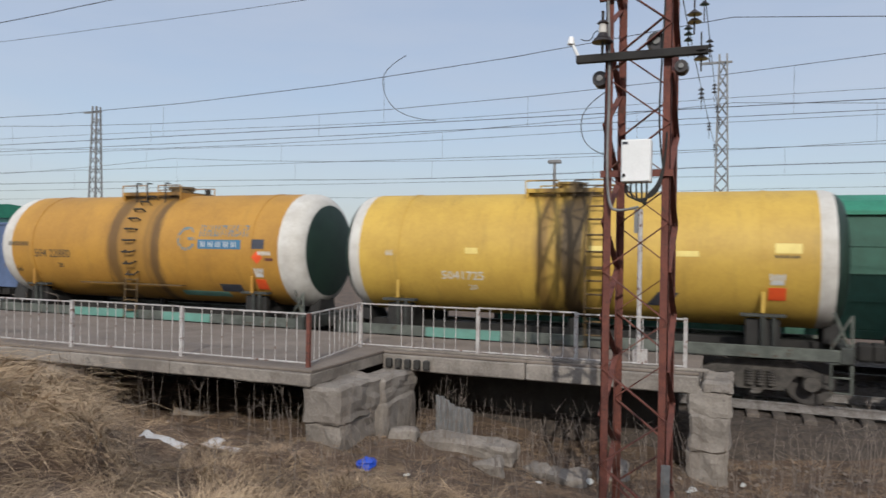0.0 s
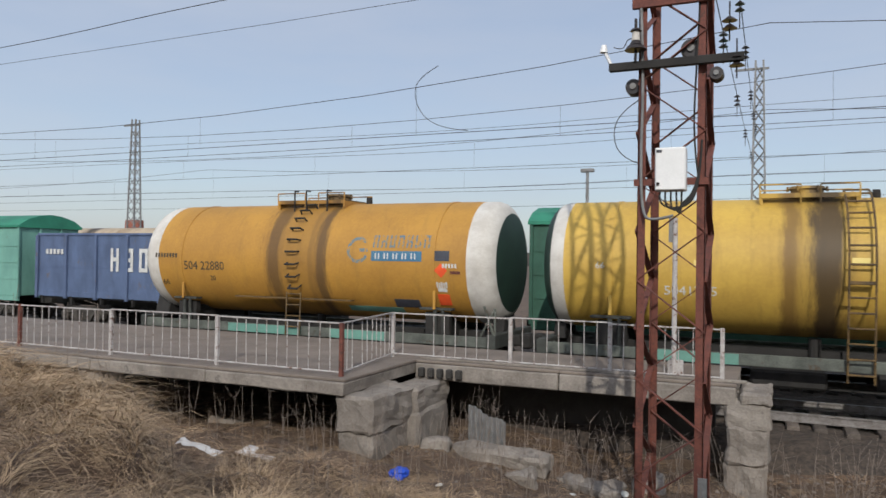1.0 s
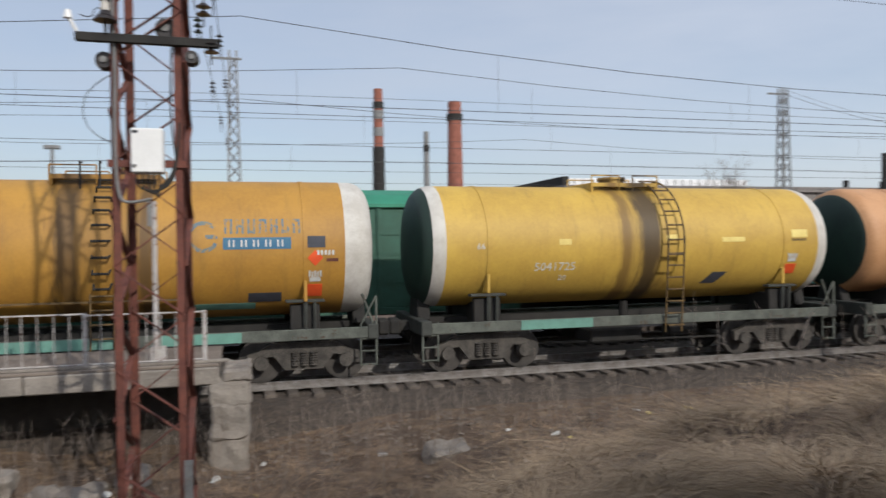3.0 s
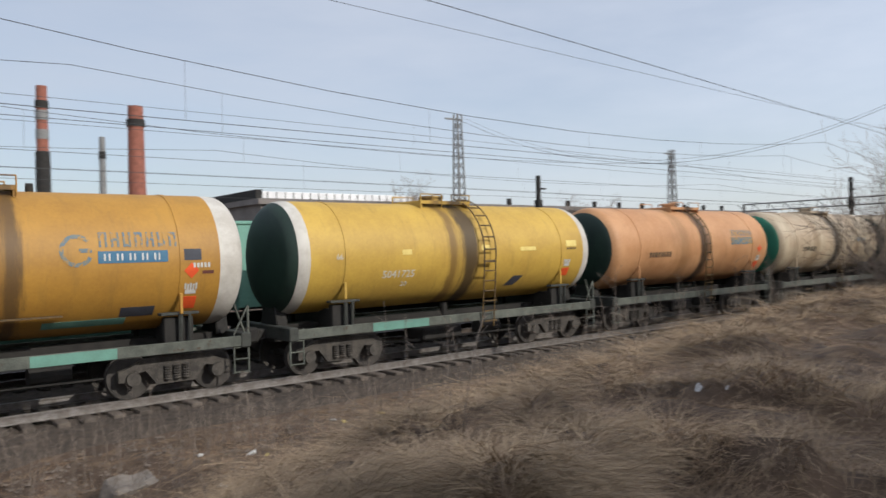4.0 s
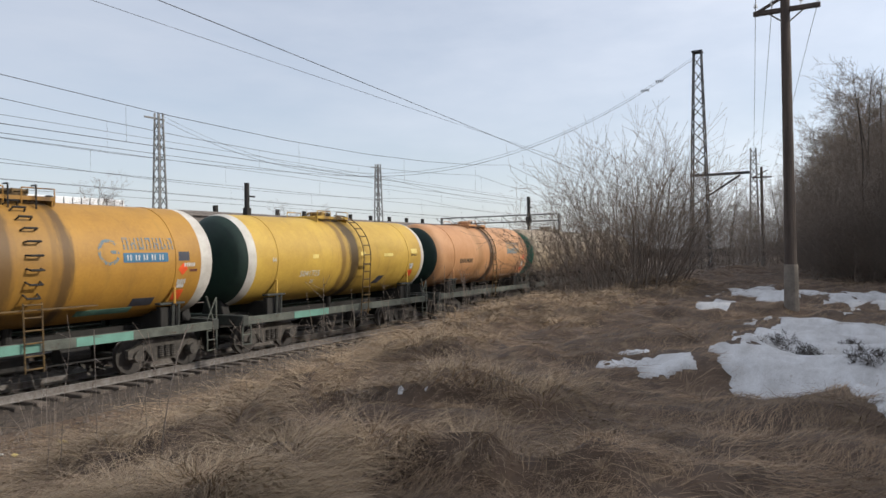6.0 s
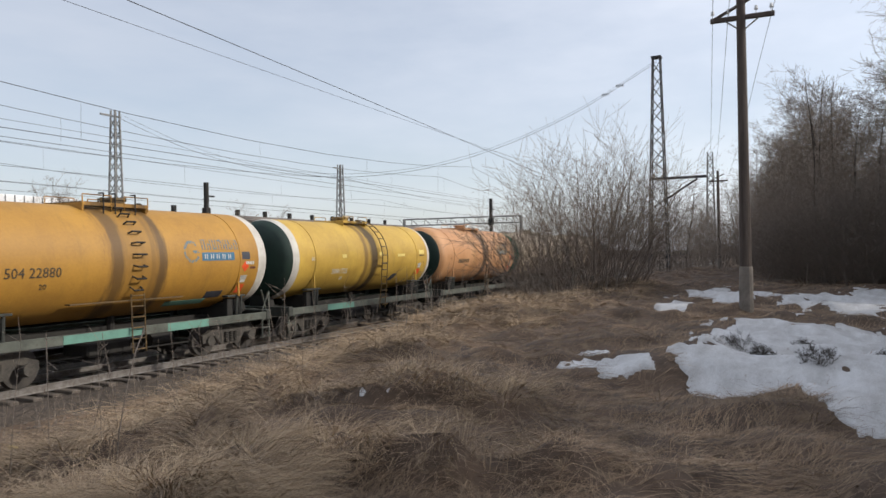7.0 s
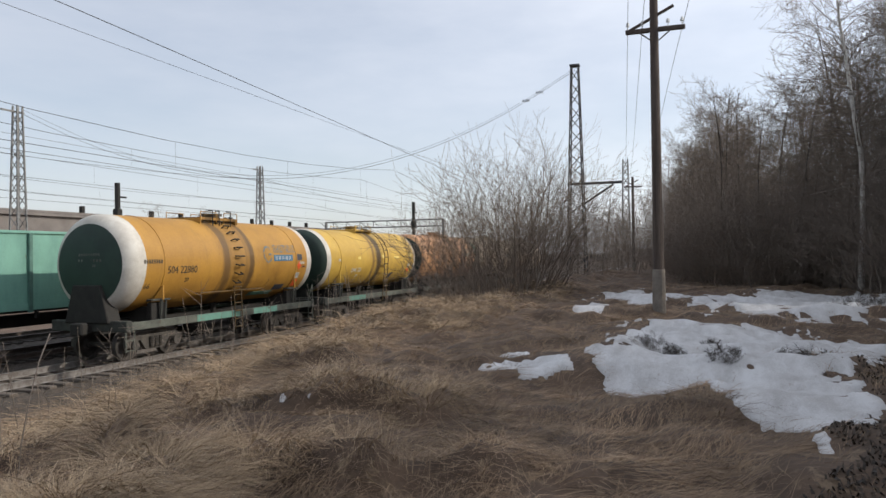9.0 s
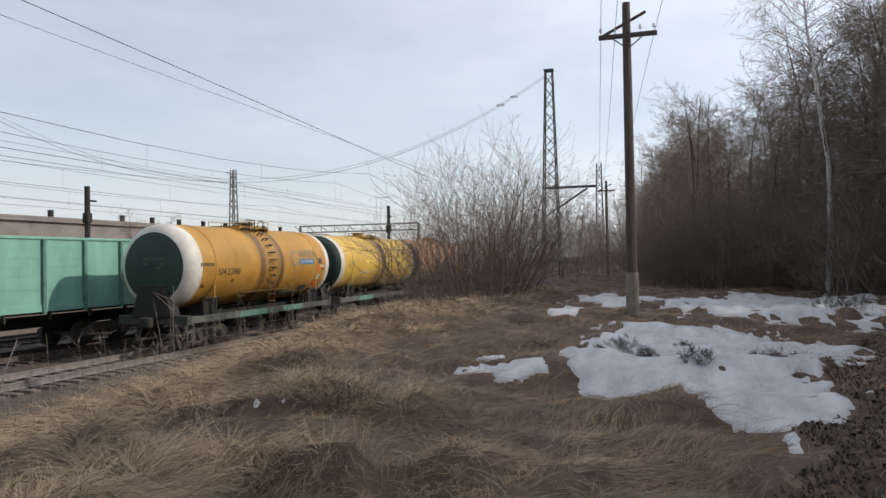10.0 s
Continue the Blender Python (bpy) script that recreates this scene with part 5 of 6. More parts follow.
def bush(name, label, x, y, spread, tall, stems, seed, depth=2, kids=6, lean=.22, single_stems=False, bark=None, stem=1.0):
    bark = bark or M_TWIG
    rng = np.random.RandomState(seed)
    segs, thick = [], []
    for _ in range(stems):
        a, rr = rng.uniform(0, 2 * math.pi), spread * math.sqrt(rng.uniform())
        bx, by = rr * math.cos(a) * .55, rr * math.sin(a) * .55
        d = np.array([bx * lean + rng.normal(0, .14), by * lean + rng.normal(0, .14), 1.0])
        d /= np.linalg.norm(d)
        L = tall * rng.uniform(.5, 1.0) * (1.0 - .3 * rr / spread)
        one = []
        branch(rng, one, (bx, by, float(height(x + bx, y + by)) - .1), d, L, rng.uniform(.018, .04) * stem, depth, .22, kids, .22, 5, .0045 * min(1, stem * 1.6))
        for s in one:
            (thick if s[6] > .016 and single_stems else segs).append(s)
    t = thing(name, label, "bush", "bare bushes", m=pose(x, y, 0))
    if single_stems:
        for s in thick:
            part("stem", tubes("stem", [s], bark, 4), bark, t)
    else:
        segs = segs + thick
    tagged(part("twig_crown", tubes("twig_crown", segs, bark), bark, t), kind="stuff")
    return t


bush("bush", "large bare many-stemmed bush beside the track", 29.6, 7.7, 4.5, 6.2, 100, 3, 2, 9, .24, True, M_TWIGL)
bush("bush", "bare grey-brown bush beside the track", 34.0, 9.6, 3.4, 5.0, 36, 5, 2, 7, .22, False, M_TWIGL)
bush("bush", "bare bush at the foot of the tall mast", 44.0, 8.0, 4.5, 5.0, 34, 8)
bush("bush", "bare bush beyond the pole", 60.0, 6.0, 6.0, 6.0, 40, 9)
for k, (bx, by) in enumerate(((72, 10), (80, 5.5), (86, 12), (95, 8), (104, 15), (70, 2.5))):
    bush("bush", "bare far scrub along the line", bx, by, 6.0, 7.0, 34, 60 + k, 2, 5)


def tree_mesh(seed, tall, trunk_r, kids, depth, first=.25, droop=.1, reach=1.0, fine=.006):
    rng = np.random.RandomState(seed)
    trunk, crown = [], []
    p = np.array([0, 0, -.3])
    d = np.array([0, 0, 1.0])
    n = 12
    r = trunk_r
    for i in range(n):
        d = d + rng.normal(0, .05, 3)
        d /= np.linalg.norm(d)
        q = p + d * (tall + .3) / n
        r2 = trunk_r * (1 - .88 * (i + 1) / n)
        trunk.append((*p, *q, r, r2))
        f = (i + .5) / n
        if f > first:
            for _ in range(rng.poisson(kids)):
                a = rng.uniform(0, 2 * math.pi)
                nd = np.array([math.cos(a), math.sin(a), rng.uniform(.3, 1.1)])
                nd /= np.linalg.norm(nd)
                branch(rng, crown, p + (q - p) * rng.uniform(), nd, tall * reach * rng.uniform(.20, .40) * (1.2 - .7 * f), max(2 * fine, r2 * .4), depth, .28, 6, droop, 4, fine)
        p, r = q, r2
    return tubes("trunk", trunk, M_BARK, 8), tubes("crown", crown, M_TWIG)


def scrub_mesh(seed):
    """A shoulder-high tangle of fine shoots."""
    r = np.random.RandomState(seed)
    segs = []
    for _ in range(34):
        a, q = r.uniform(0, 2 * math.pi), 1.7 * math.sqrt(r.uniform())
        d = np.array([r.normal(0, .35), r.normal(0, .35), 1.0])
        branch(r, segs, (q * math.cos(a), q * math.sin(a), -.1), d / np.linalg.norm(d), r.uniform(1.6, 4.2), r.uniform(.012, .03), 2, .35, 7, .12, 4, .005)
    return tubes("scrub", segs, M_TWIG)


def tree(meshes, label, x, y, s, rz, name="bare_tree", bark=None):
    if y < -4 and abs(x - (21.1 + .36 * (1.1 - y))) < 2.0:
        x += 4.2        # a gap in the wood that lets the sun reach the pole

    t = thing(name, label, "tree", "woodland trees")
    t.matrix_basis = Matrix.LocRotScale((x, y, float(height(x, y))), Euler((0, 0, rz)), (s, s, s))
    part("trunk", meshes[0], None, t)
    part("crown", meshes[1], None, t)
    return t


rng = np.random.RandomState(11)
KINDS = [tree_mesh(21, 11.0, .10, 3.4, 2, .14), tree_mesh(22, 12.0, .12, 3.2, 2, .2), tree_mesh(23, 10.0, .085, 3.6, 2, .1), tree_mesh(24, 8.5, .075, 3.8, 2, .06)]
bt, bc = tree_mesh(31, 15.5, .12, 8.5, 2, .22, -.45, .62, .004)
bt.materials[0] = M_BIRCH
birch = (bt, bc)


def wood_edge(x):
    """The side of the wood that faces the track."""
    return -9.0 + (x - 27) * .76 if x < 38 else -.6 + (x - 38) * .095


for k in range(160):
    x = 25 + 88 * rng.uniform() ** 1.7
    y = wood_edge(x) - abs(rng.normal(0, 4.5)) - .5
    tree(KINDS[k % 4], "bare dark woodland tree at the wood's edge", x, y, rng.uniform(.75, 1.08), rng.uniform(0, 6.28))
# the wood goes on beside the clearing, behind the camera's right
for k in range(42):
    x = rng.uniform(6, 26)
    y = -10.5 - abs(rng.normal(0, 4)) - .15 * (26 - x)
    tree(KINDS[k % 4], "bare dark woodland tree beside the clearing", x, y, rng.uniform(.85, 1.1), rng.uniform(0, 6.28))
for k in range(44):
    x = rng.uniform(2, 19)
    y = -.27 * x - 2.9 - abs(rng.normal(0, 2.2))
    tree(KINDS[2 + k % 2], "bare dark young tree beside the clearing", x, y, rng.uniform(.7, 1.0), rng.uniform(0, 6.28))
for k in range(12):
    x = rng.uniform(4, 24)
    bush("undergrowth", "tangled bare undergrowth at the wood's edge", x, -.27 * x - 3.4 - rng.uniform(0, 3), 2.4, rng.uniform(2.2, 4.0), 14, 300 + k, 2, 6)
tree(birch, "tall bare white-barked birch at the wood's edge", 31.0, -5.65, 1.0, .4, "birch_tree")
tree(birch, "tall bare white-barked birch at the wood's edge", 33.0, -8.2, .98, 2.4, "birch_tree")
tree(birch, "tall bare white-barked birch at the wood's edge", 26.5, -8.0, .9, 4.0, "birch_tree")
SCRUB = [scrub_mesh(400 + k) for k in range(4)]
for k in range(150):
    x = 17 + 60 * rng.uniform() ** 1.3
    y = wood_edge(max(x, 24)) - .2 - 8 * rng.uniform() ** 1.5
    if x < 24:
        y = -.4 * x - 2.2 - 6 * rng.uniform()
    t = thing("undergrowth", "tangled bare undergrowth at the wood's edge", "bush", "woodland undergrowth")
    sc = rng.uniform(.7, 1.25)
    t.matrix_basis = Matrix.LocRotScale((x, y, float(height(x, y)) - .05), Euler((0, 0, rng.uniform(0, 6.28))), (sc, sc, sc * rng.uniform(.8, 1.1)))
    tagged(part("twig_crown", SCRUB[k % 4], None, t), kind="stuff")
for k in range(34):
    x = rng.uniform(26, 75)
    y = wood_edge(x) - rng.uniform(-.6, 3.5)
    bush("undergrowth", "tangled bare undergrowth at the wood's edge", x, y, 2.8, rng.uniform(2.4, 4.6), 16, 100 + k, 2, 6, .22, False, M_TWIGL if k % 2 else M_TWIG)
for k in range(26):
    tree(KINDS[k % 4], "bare far tree where the wood meets the line", rng.uniform(85, 150), rng.uniform(1, 15), rng.uniform(.7, 1.0), rng.uniform(0, 6.28))
for x, y, s in ((40.5, 52, .95), (36.5, 51, .8), (71, 60, .8), (95, 75, .9), (-58, 60, .62), (-55, 62, .55), (120, 70, .9), (28, 60, .6)):
    tree(KINDS[int(rng.randint(4))], "bare far tree beyond the yard", x, y, s, rng.uniform(0, 6))

# distant wood line that closes the view
bm = BM()
far = BM()
rng = np.random.RandomState(5)
M_FARWOOD = mat("far_wood", (0.10, 0.085, 0.08), (0.06, 0.052, 0.05), scale=.5, rough=1.0, bump=0)
prev = None
for k in range(241):
    a = radians(-180 + k * 1.5)
    rr = 330
    top = 4.5 + 2.5 * noise.noise(Vector((k * .21, 0, 0))) + rng.uniform(-.8, .8)
    cur = (far.verts.new((rr * math.sin(a), rr * math.cos(a), -3)), far.verts.new((rr * math.sin(a), rr * math.cos(a), top)))
    if prev:
        far.faces.new((prev[0], cur[0], cur[1], prev[1]))
    prev = cur
tagged(part("backdrop", far, M_FARWOOD), "far bare woods along the horizon", "backdrop", kind="structure")

# snow left on the ground
M_SNOW = mat("old_snow", (0.60, 0.60, 0.60), (0.40, 0.39, 0.38), scale=1.1, rough=0.7, bump=.35, fine=30, rust=(0.33, 0.30, 0.27), rust_amount=.63, stretch=(1, 2.2, 1))
BLOBS = [(10.35, 2.45, .6, .7), (11.7, 2.95, .65, .4), (12.3, .35, 3.0, 1.5), (10.5, .45, 1.35, 1.3), (13.3, -1.35, 3.4, 1.7), (15.3, .5, 1.9, 1.2), (9.0, -.95, 1.7, 1.0), (7.75, -1.1, .9, .5), (6.45, -.9, .34, .22), (24.5, -2.8, 6.5, 4.0), (28, 2.2, 5.0, 1.8), (21.5, 3.0, 2.0, .5)]


def snow_depth(x, y):
    v = np.full(x.shape, -4.0)
    for cx, cy, rx, ry in BLOBS:
        v = np.maximum(v, 1 - ((x - cx) / rx) ** 2 - ((y - cy) / ry) ** 2)
    nz = 1.0 * fbm(x * .6, y * 1.5, 5, .66) + .5 * fbm(x * 2.0 + 40, y * 5.2, 3, .7)
    ring = np.exp(-(((x - 21.1) / 1.3) ** 2 + ((y - 1.0) / .9) ** 2)) * 2.2
    return v * 1.5 + nz - .2 - ring


def snow_sheet(name, x0, x1, y0, y1, step):
    X = np.arange(x0, x1, step)
    Y = np.arange(y0, y1, step)

    def zf(xx, yy):
        s = snow_depth(xx, yy)
        return height(xx, yy) - .10 + .122 * smooth01((s + .15) / .3)
    return tagged(new(name, grid_mesh(name, X, Y, zf, M_SNOW)), "thin patches of old grey-white snow on the grass", "snow", kind="stuff")


BLOBS.append((-8.05, 9.3, 1.1, .3))
snow_sheet("snow", -10.5, -6.9, 9.0, 10.5, .07)
snow_sheet("snow", 5.5, 17.0, -5.0, 5.0, .07)
snow_sheet("snow", 17.0, 42.0, -6.5, 5.0, .16)


# dead brush lying on the snow
for k, (bx, by, w_, h_) in enumerate(((12.4, .75, .55, .34), (12.1, .45, .4, .28), (10.7, -.3, .4, .3), (11.2, -1.3, .5, .3), (13.6, -.2, .3, .25), (20.5, -3.9, 1.0, .6), (24.0, -4.6, 1.2, .7))):
    bush("dead_brush", "dark dead brush sticking out of the snow", bx, by, w_, h_, 22, 700 + k, 2, 9, 2.8, False, M_BARK, .2)

# dead grass: tussocks of bent blades
def grass_mat(name, a, b, c):
    m = bpy.data.materials.new(name)
    m.use_nodes = True
    N, L = m.node_tree.nodes, m.node_tree.links
    g = N.new("ShaderNodeNewGeometry")
    r = N.new("ShaderNodeValToRGB")
    r.color_ramp.elements[0].color, r.color_ramp.elements[1].color = (*a, 1), (*c, 1)
    e = r.color_ramp.elements.new(.5)
    e.color = (*b, 1)
    L.new(g.outputs["Random Per Island"], r.inputs[0])
    n = N.new("ShaderNodeTexNoise")
    n.inputs["Scale"].default_value = .7
    tc = N.new("ShaderNodeTexCoord")
    L.new(tc.outputs["Object"], n.inputs[0])
    hs = N.new("ShaderNodeHueSaturation")
    mr = N.new("ShaderNodeMapRange")
    mr.inputs[1].default_value, mr.inputs[2].default_value, mr.inputs[3].default_value, mr.inputs[4].default_value = .36, .66, .62, 1.3
    L.new(n.outputs[0], mr.inputs[0])
    L.new(mr.outputs[0], hs.inputs["Value"])
    L.new(r.outputs[0], hs.inputs["Color"])
    L.new(hs.outputs[0], N["Principled BSDF"].inputs["Base Color"])
    N["Principled BSDF"].inputs["Roughness"].default_value = .75
    return m


M_GRASS = grass_mat("dead_grass", (0.165, 0.106, 0.066), (0.255, 0.172, 0.105), (0.385, 0.275, 0.17))


M_STRAW = grass_mat("pale_straw", (0.24, 0.165, 0.098), (0.36, 0.255, 0.152), (0.50, 0.375, 0.235))


def comb(x, y):
    """The way that the blades lie: down the sides of the hummocks."""
    e = .12
    gx = hummocks(x + e, y) - hummocks(x - e, y)
    gy = hummocks(x, y + e) - hummocks(x, y - e)
    return np.arctan2(-gy - .012, -gx + .02)


def grass(name, label, bx, by, heading, lean, length, width, seed, bend=1.0, material=None, steps=3, curl=.5):
    """Bent blades in three steps; arrays of places, headings (radians), lean 0 upright to 1 flat, lengths, widths."""
    n = len(bx)
    r = np.random.RandomState(seed)
    bz = height(bx, by) - .02
    p = np.stack([bx, by, bz], -1)
    dx, dy = np.cos(heading), np.sin(heading)
    side = np.stack([-dy, dx, np.zeros(n)], -1)
    tilt = r.normal(0, curl, n)
    side[:, 2] = tilt
    side /= np.linalg.norm(side, axis=1)[:, None]
    rows = []
    ang = (1 - lean) * math.pi / 2
    for wf in ((1.0, .85, .6, .12) if steps == 3 else (1.0, .75, .15)):
        rows.append((p - side * (width * wf)[:, None] / 2, p + side * (width * wf)[:, None] / 2))
        st = length / steps
        p = p + np.stack([dx * np.cos(ang) * st, dy * np.cos(ang) * st, np.sin(ang) * st], -1)
        p[:, 2] = np.maximum(p[:, 2], height(p[:, 0], p[:, 1]) + .01 + .03 * r.uniform(size=n))
        ang = ang - bend * r.uniform(.3, .8, n)
        turn = r.normal(0, .25, n)
        dx, dy = dx * np.cos(turn) - dy * np.sin(turn), dx * np.sin(turn) + dy * np.cos(turn)
    nv = 2 * (steps + 1)
    co = np.zeros((n, nv, 3))
    for k, (l, rr) in enumerate(rows):
        co[:, 2 * k], co[:, 2 * k + 1] = l, rr
    quad = np.array([[0, 1, 3, 2], [2, 3, 5, 4], [4, 5, 7, 6]])[None, :steps]
    faces = ((np.arange(n) * nv)[:, None, None] + quad).reshape(-1, 4)
    me = bpy.data.meshes.new(name)
    me.vertices.add(n * nv)
    me.vertices.foreach_set("co", co.ravel())
    me.loops.add(faces.size)
    me.loops.foreach_set("vertex_index", faces.ravel().astype(np.int32))
    me.polygons.add(len(faces))
    me.polygons.foreach_set("loop_start", np.arange(0, faces.size, 4, dtype=np.int32))
    me.update(calc_edges=True)
    me.materials.append(material or M_GRASS)
    return tagged(new(name, me), label, "grass", kind="stuff")


def keep_grass(x, y, r):
    """Where grass grows: not on the snow, the deck or the track bed."""
    ok = (np.hypot(x, y) > 2.2) & (y < 14.4) & (snow_depth(x, y) < -.1 + .3 * (r.uniform(size=len(x)) < .16))
    ok &= ~((x > -1.5) & (x < 8) & (y > 11.5) & (r.uniform(size=len(x)) < .25))
    ok &= ~((y < np.minimum(-.1, 2.1 - .44 * x)) & (x < 16) & (r.uniform(size=len(x)) < .8))
    return ok


r = np.random.RandomState(77)
# matted cover, lying down the sides of the hummocks
n = 300000
rad = 2.3 + 34 * r.uniform(size=n) ** 1.5
az = np.radians(r.uniform(-112, 62, n))
bx, by = -rad * np.sin(az), rad * np.cos(az)
k = keep_grass(bx, by, r)
bx, by, rad = bx[k], by[k], rad[k]
grass("grass_mat", "matted brown dead grass pressed flat", bx, by, comb(bx, by) + .5 * np.sin(.9 * bx + 1.3 * by) + r.normal(0, .35, len(bx)), r.uniform(.8, 1.0, len(bx)), r.uniform(.16, .42, len(bx)), .0022 + .00036 * rad, 1, .5, None, 2)
# locks that hang over the crests
n = 700000
rad = 3.0 + 30 * r.uniform(size=n) ** 1.4
az = np.radians(r.uniform(-108, 60, n))
bx, by = -rad * np.sin(az), rad * np.cos(az)
hh = hummocks(bx, by)
k = keep_grass(bx, by, r) & (hh > .12 + .10 * r.uniform(size=n)) & (by < 12)
bx, by, rad = bx[k][:95000], by[k][:95000], rad[k][:95000]
lock = .5 * fbm(bx * 2.6 + 5, by * 2.6, 2)
grass("grass_crests", "long dead grass hanging over the hummocks", bx, by, comb(bx, by) + lock + r.normal(0, .16, len(bx)), r.uniform(.45, .8, len(bx)), r.uniform(.3, .62, len(bx)), .0018 + .00034 * rad, 4, .85, M_STRAW)
# tussocks
n = 620
rad = 3.6 + 30 * r.uniform(size=n) ** 1.3
az = np.radians(r.uniform(-112, 62, n))
cx, cy = -rad * np.sin(az), rad * np.cos(az)
k = keep_grass(cx, cy, r)
cx, cy = cx[k], cy[k]
per = 70
bx = np.repeat(cx, per) + r.normal(0, .13, len(cx) * per)
by = np.repeat(cy, per) + r.normal(0, .13, len(cx) * per)
size = np.repeat(r.uniform(.4, .95, len(cx)), per)
hd = np.arctan2(by - np.repeat(cy, per), bx - np.repeat(cx, per)) + np.repeat(r.normal(0, .5, len(cx)), per) + r.normal(0, .3, len(bx))
grass("grass_tussocks", "dead straw-coloured grass tussocks bent over", bx, by, hd, r.uniform(.45, .95, len(bx)), r.uniform(.3, .65, len(bx)) * size, .0024 + .00034 * np.hypot(bx, by), 2, .8)
# long straw on the hump by the platform and along the bank
n = 26000
bx = np.concatenate([r.normal(-8.6, 2.2, n), r.normal(7.0, 3.0, n // 6), r.normal(17, 5, n // 7)])
by = np.concatenate([r.normal(6.2, 1.3, n), r.normal(6.9, .9, n // 6), r.normal(8.0, 1.1, n // 7)])
k = (by < 10.0) & (np.hypot(bx, by) > 3.5) & ((bx > 0) | (-bx / by > 1.0 + .2 * r.uniform(size=len(bx))))
bx, by = bx[k], by[k]
lock = .7 * fbm(bx * 1.7, by * 1.7 + 9, 2)
grass("long_straw", "long pale straw combed over the bank", bx, by, np.where(bx < 0, -.35, 2.4) + lock + r.normal(0, .2, len(bx)), r.uniform(.5, .9, len(bx)), r.uniform(.45, 1.0, len(bx)), .0024 + .00034 * np.hypot(bx, by), 3, .75, M_STRAW)
# dark leaf litter added under the trees beside the clearing, to deepen their shade
n = 42000
bx = 2.5 + 23 * r.uniform(size=n) ** 1.6
by = -.27 * bx + .9 - 6.5 * r.uniform(size=n) ** 1.2 + .5 * fbm(bx * .8, bx * .3 + 4, 3)
k = (snow_depth(bx, by) < -.12) & (np.hypot(bx, by) > 2.2)
bx, by = bx[k], by[k]
# near-black browns: the tree shade is put into the leaf colours
M_LITTER = grass_mat("shade_toned_litter", (0.03, 0.022, 0.016), (0.055, 0.04, 0.029), (0.09, 0.065, 0.046))
grass("leaf_litter", "dark leaf litter added to deepen the shade under the trees", bx, by, r.uniform(0, 6.28, len(bx)), r.uniform(.9, 1.0, len(bx)), r.uniform(.03, .09, len(bx)), r.uniform(.014, .035, len(bx)), 6, .1, M_LITTER, 2, .2)
# upright dry stalks
st = []
for k in range(1250):
    x, y = (r.uniform(-14, 30), r.uniform(5.5, 13.8)) if k < 900 else (r.uniform(-7, 8), r.uniform(9.5, 14.0))
    if y > 13.3 and x < .3:
        continue
    z = float(height(x, y))
    L = r.uniform(.4, 1.3)
    tip = np.array([x + r.normal(0, .16) * L, y + r.normal(0, .16) * L, z + L])
    mid = (np.array([x, y, z]) + tip) / 2 + r.normal(0, .03, 3)
    st += [(x, y, z - .05, *mid, .005, .004), (*mid, *tip, .004, .002)]
    if r.uniform() < .5:
        for _k in range(5):
            f = r.uniform(.4, 1)
            q = mid + (tip - mid) * f
            st.append((*q, *(q + r.normal(0, .1, 3) + [0, 0, .08]), .003, .002))
for x, y, L, dx, dy in ((4.35, 6.0, 1.15, .02, .05), (4.0, 4.75, 1.25, .35, .12), (5.3, 8.4, .9, -.25, .2), (5.9, 8.9, .85, -.3, .1), (4.9, 7.6, 1.0, .2, .3), (6.6, 9.0, .8, -.2, .2)):
    z = float(height(x, y))
    q = [np.array([x + dx * f ** 1.5 * L, y + dy * f ** 1.5 * L, z + L * (f - .12 * f ** 4)]) for f in (0, .25, .5, .75, 1)]
    st += [(*a_, *b_, .006, .005) for a_, b_ in zip(q, q[1:])]
    for _k in range(7):
        p_ = q[2] + (q[4] - q[2]) * r.uniform(.1, 1)
        st.append((*p_, *(p_ + r.normal(0, .05, 3)), .004, .002))
tagged(new("dry_stalks", tubes("dry_stalks", st, M_TWIG)), "upright dry weed stalks along the bank", "weeds", kind="stuff")
bag = BM()
bmesh.ops.create_icosphere(bag, subdivisions=3, radius=.14)
for v in bag.verts:
    v.co += noise.noise_vector(v.co * 11) * .075
    v.co.z *= .7
ob = part("plastic_bag", bag, M_BLUEBAG)
tagged(ob, "crumpled blue plastic bag lying in the grass", "plastic bag")
ob.matrix_basis = pose(-5.2, 10.1, float(height(-5.2, 10.1)) + .08)

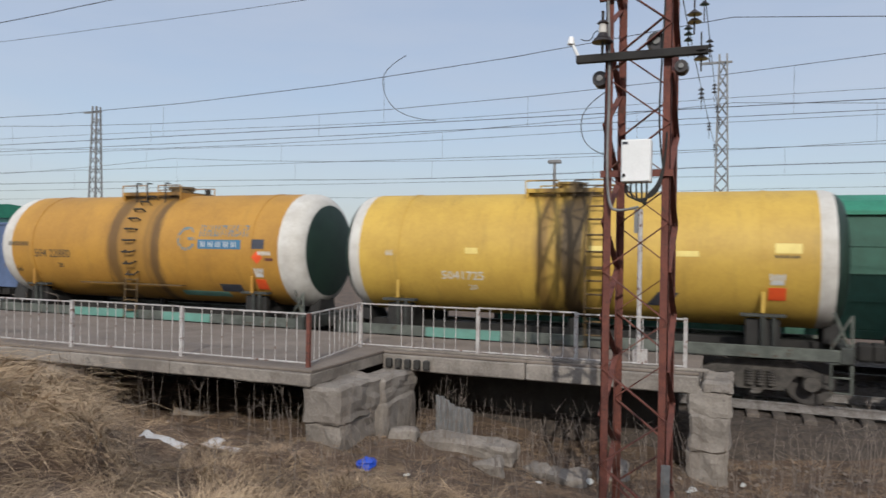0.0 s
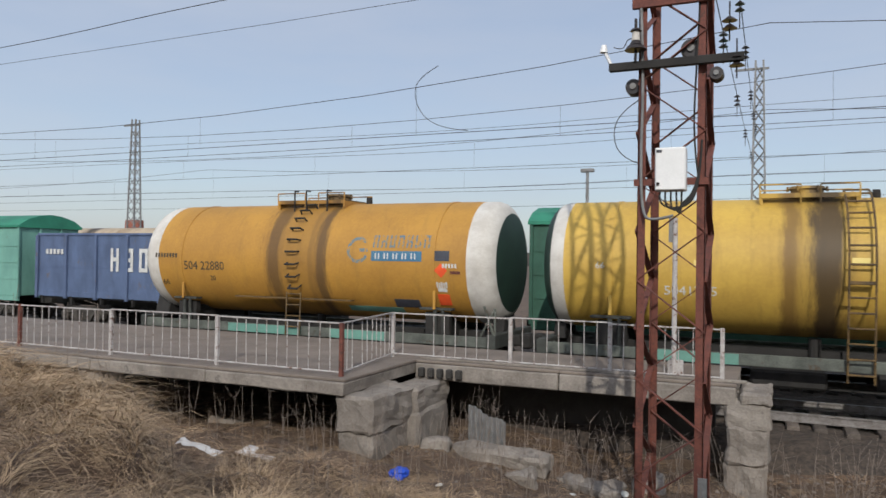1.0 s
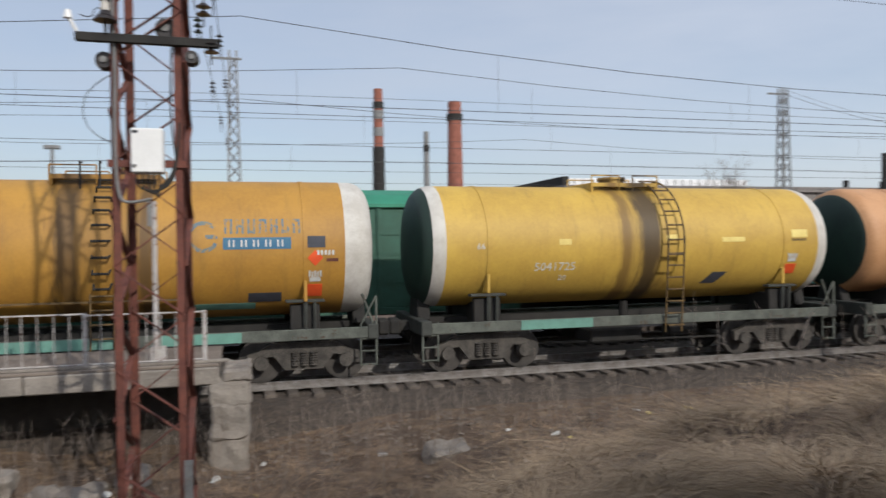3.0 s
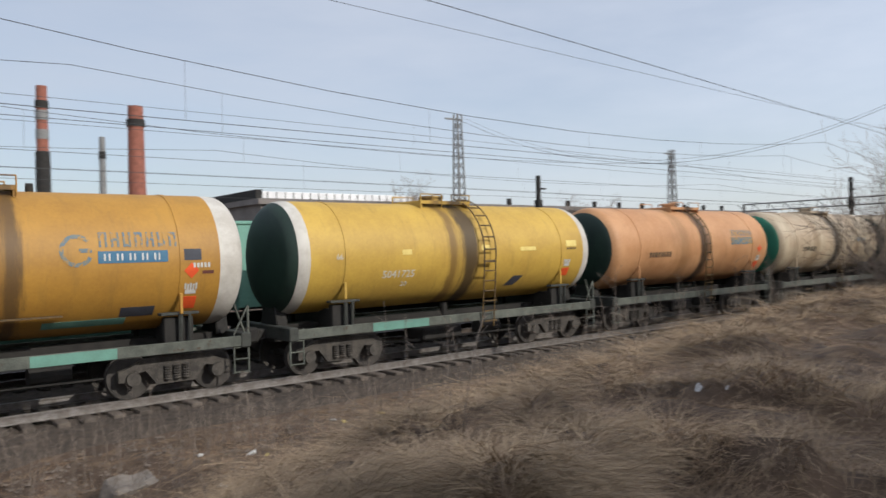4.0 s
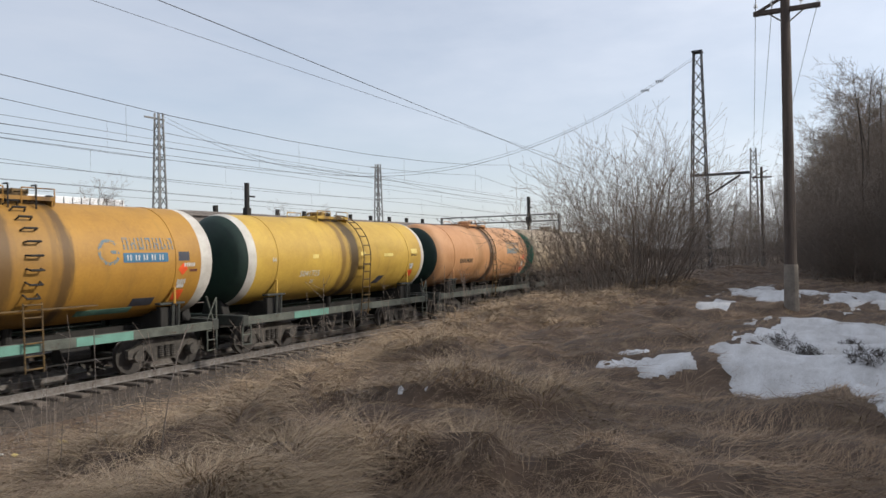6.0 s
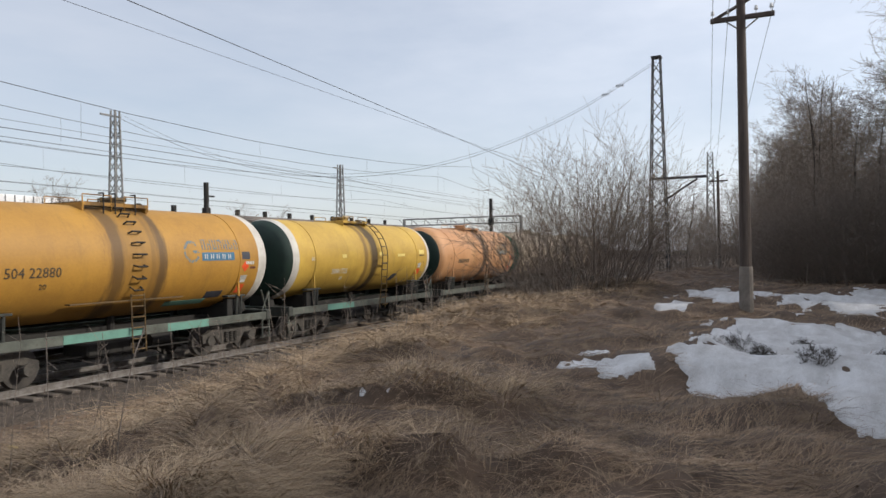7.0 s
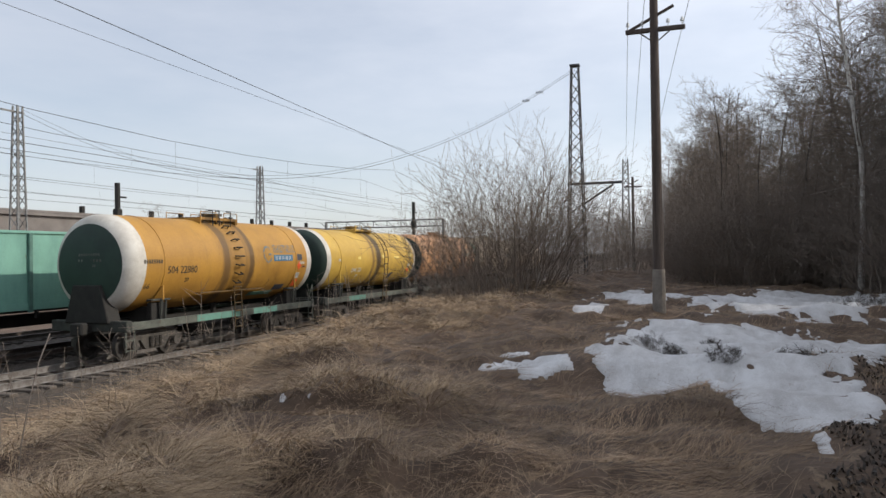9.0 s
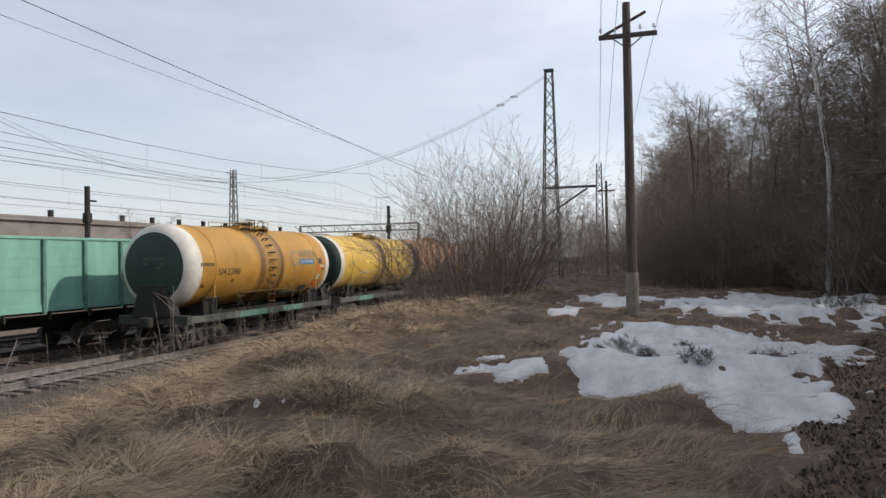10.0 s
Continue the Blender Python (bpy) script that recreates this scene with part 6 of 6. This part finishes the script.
# gravel and litter on the bare bank
r = np.random.RandomState(8)
co, fa = [], []
for _ in range(1600):
    x, y = r.uniform(-1, 16), 12.3 + r.uniform(0, 2.4)
    if r.uniform() < .35:
        x, y = r.uniform(-9, 20), r.uniform(8.5, 13.5)
    s = r.uniform(.015, .05)
    z = float(height(x, y)) + s * .3
    b = len(co)
    for dx, dy, dz in ((1, 0, 0), (-1, 0, 0), (0, 1, 0), (0, -1, 0), (0, 0, .8), (0, 0, -.8)):
        co.append((x + dx * s * r.uniform(.6, 1.3), y + dy * s * r.uniform(.6, 1.3), z + dz * s))
    fa += [(b + i, b + j, b + k) for i, j, k in ((0, 2, 4), (2, 1, 4), (1, 3, 4), (3, 0, 4), (2, 0, 5), (1, 2, 5), (3, 1, 5), (0, 3, 5))]
me = bpy.data.meshes.new("gravel")
me.from_pydata(co, [], fa)
me.materials.append(M_DECK)
tagged(new("gravel", me), "loose pale stones strewn over the bank", "gravel", kind="stuff")
for k in range(26):
    x, y = r.uniform(-6, 12), r.uniform(9.5, 13.4)
    bm = BM()
    bmesh.ops.create_icosphere(bm, subdivisions=1, radius=r.uniform(.04, .11))
    for v in bm.verts:
        v.co += noise.noise_vector(v.co * 20 + Vector((k, 0, 0))) * .04
        v.co.z *= .4
    ob = part("litter_scrap", bm, M_LETTER if k % 4 else M_CREAMPATCH)
    tagged(ob, "crumpled scrap of pale litter in the grass", "litter", "scattered litter")
    ob.matrix_basis = pose(x, y, float(height(x, y)) + .03, r.uniform(-20, 20), r.uniform(-20, 20), r.uniform(0, 360))


# ---------------------------------------------------------------- what moves
def run(t):
    """Metres that the train has rolled by t seconds."""
    return 4.352 * t - 0.0098 * t * t


def motions():
    steps = [i * 0.5 for i in range(21)]
    turns = [i * 0.125 for i in range(81)]
    for w, place, sets in TRAIN:
        walk(w, [(t, pose(place + run(t), AXIS, 0)) for t in steps])
        for ws, x in sets:
            walk(ws, [(t, pose(x, 0, .475, 0, math.degrees(run(t) / .475), 0)) for t in turns])


motions()
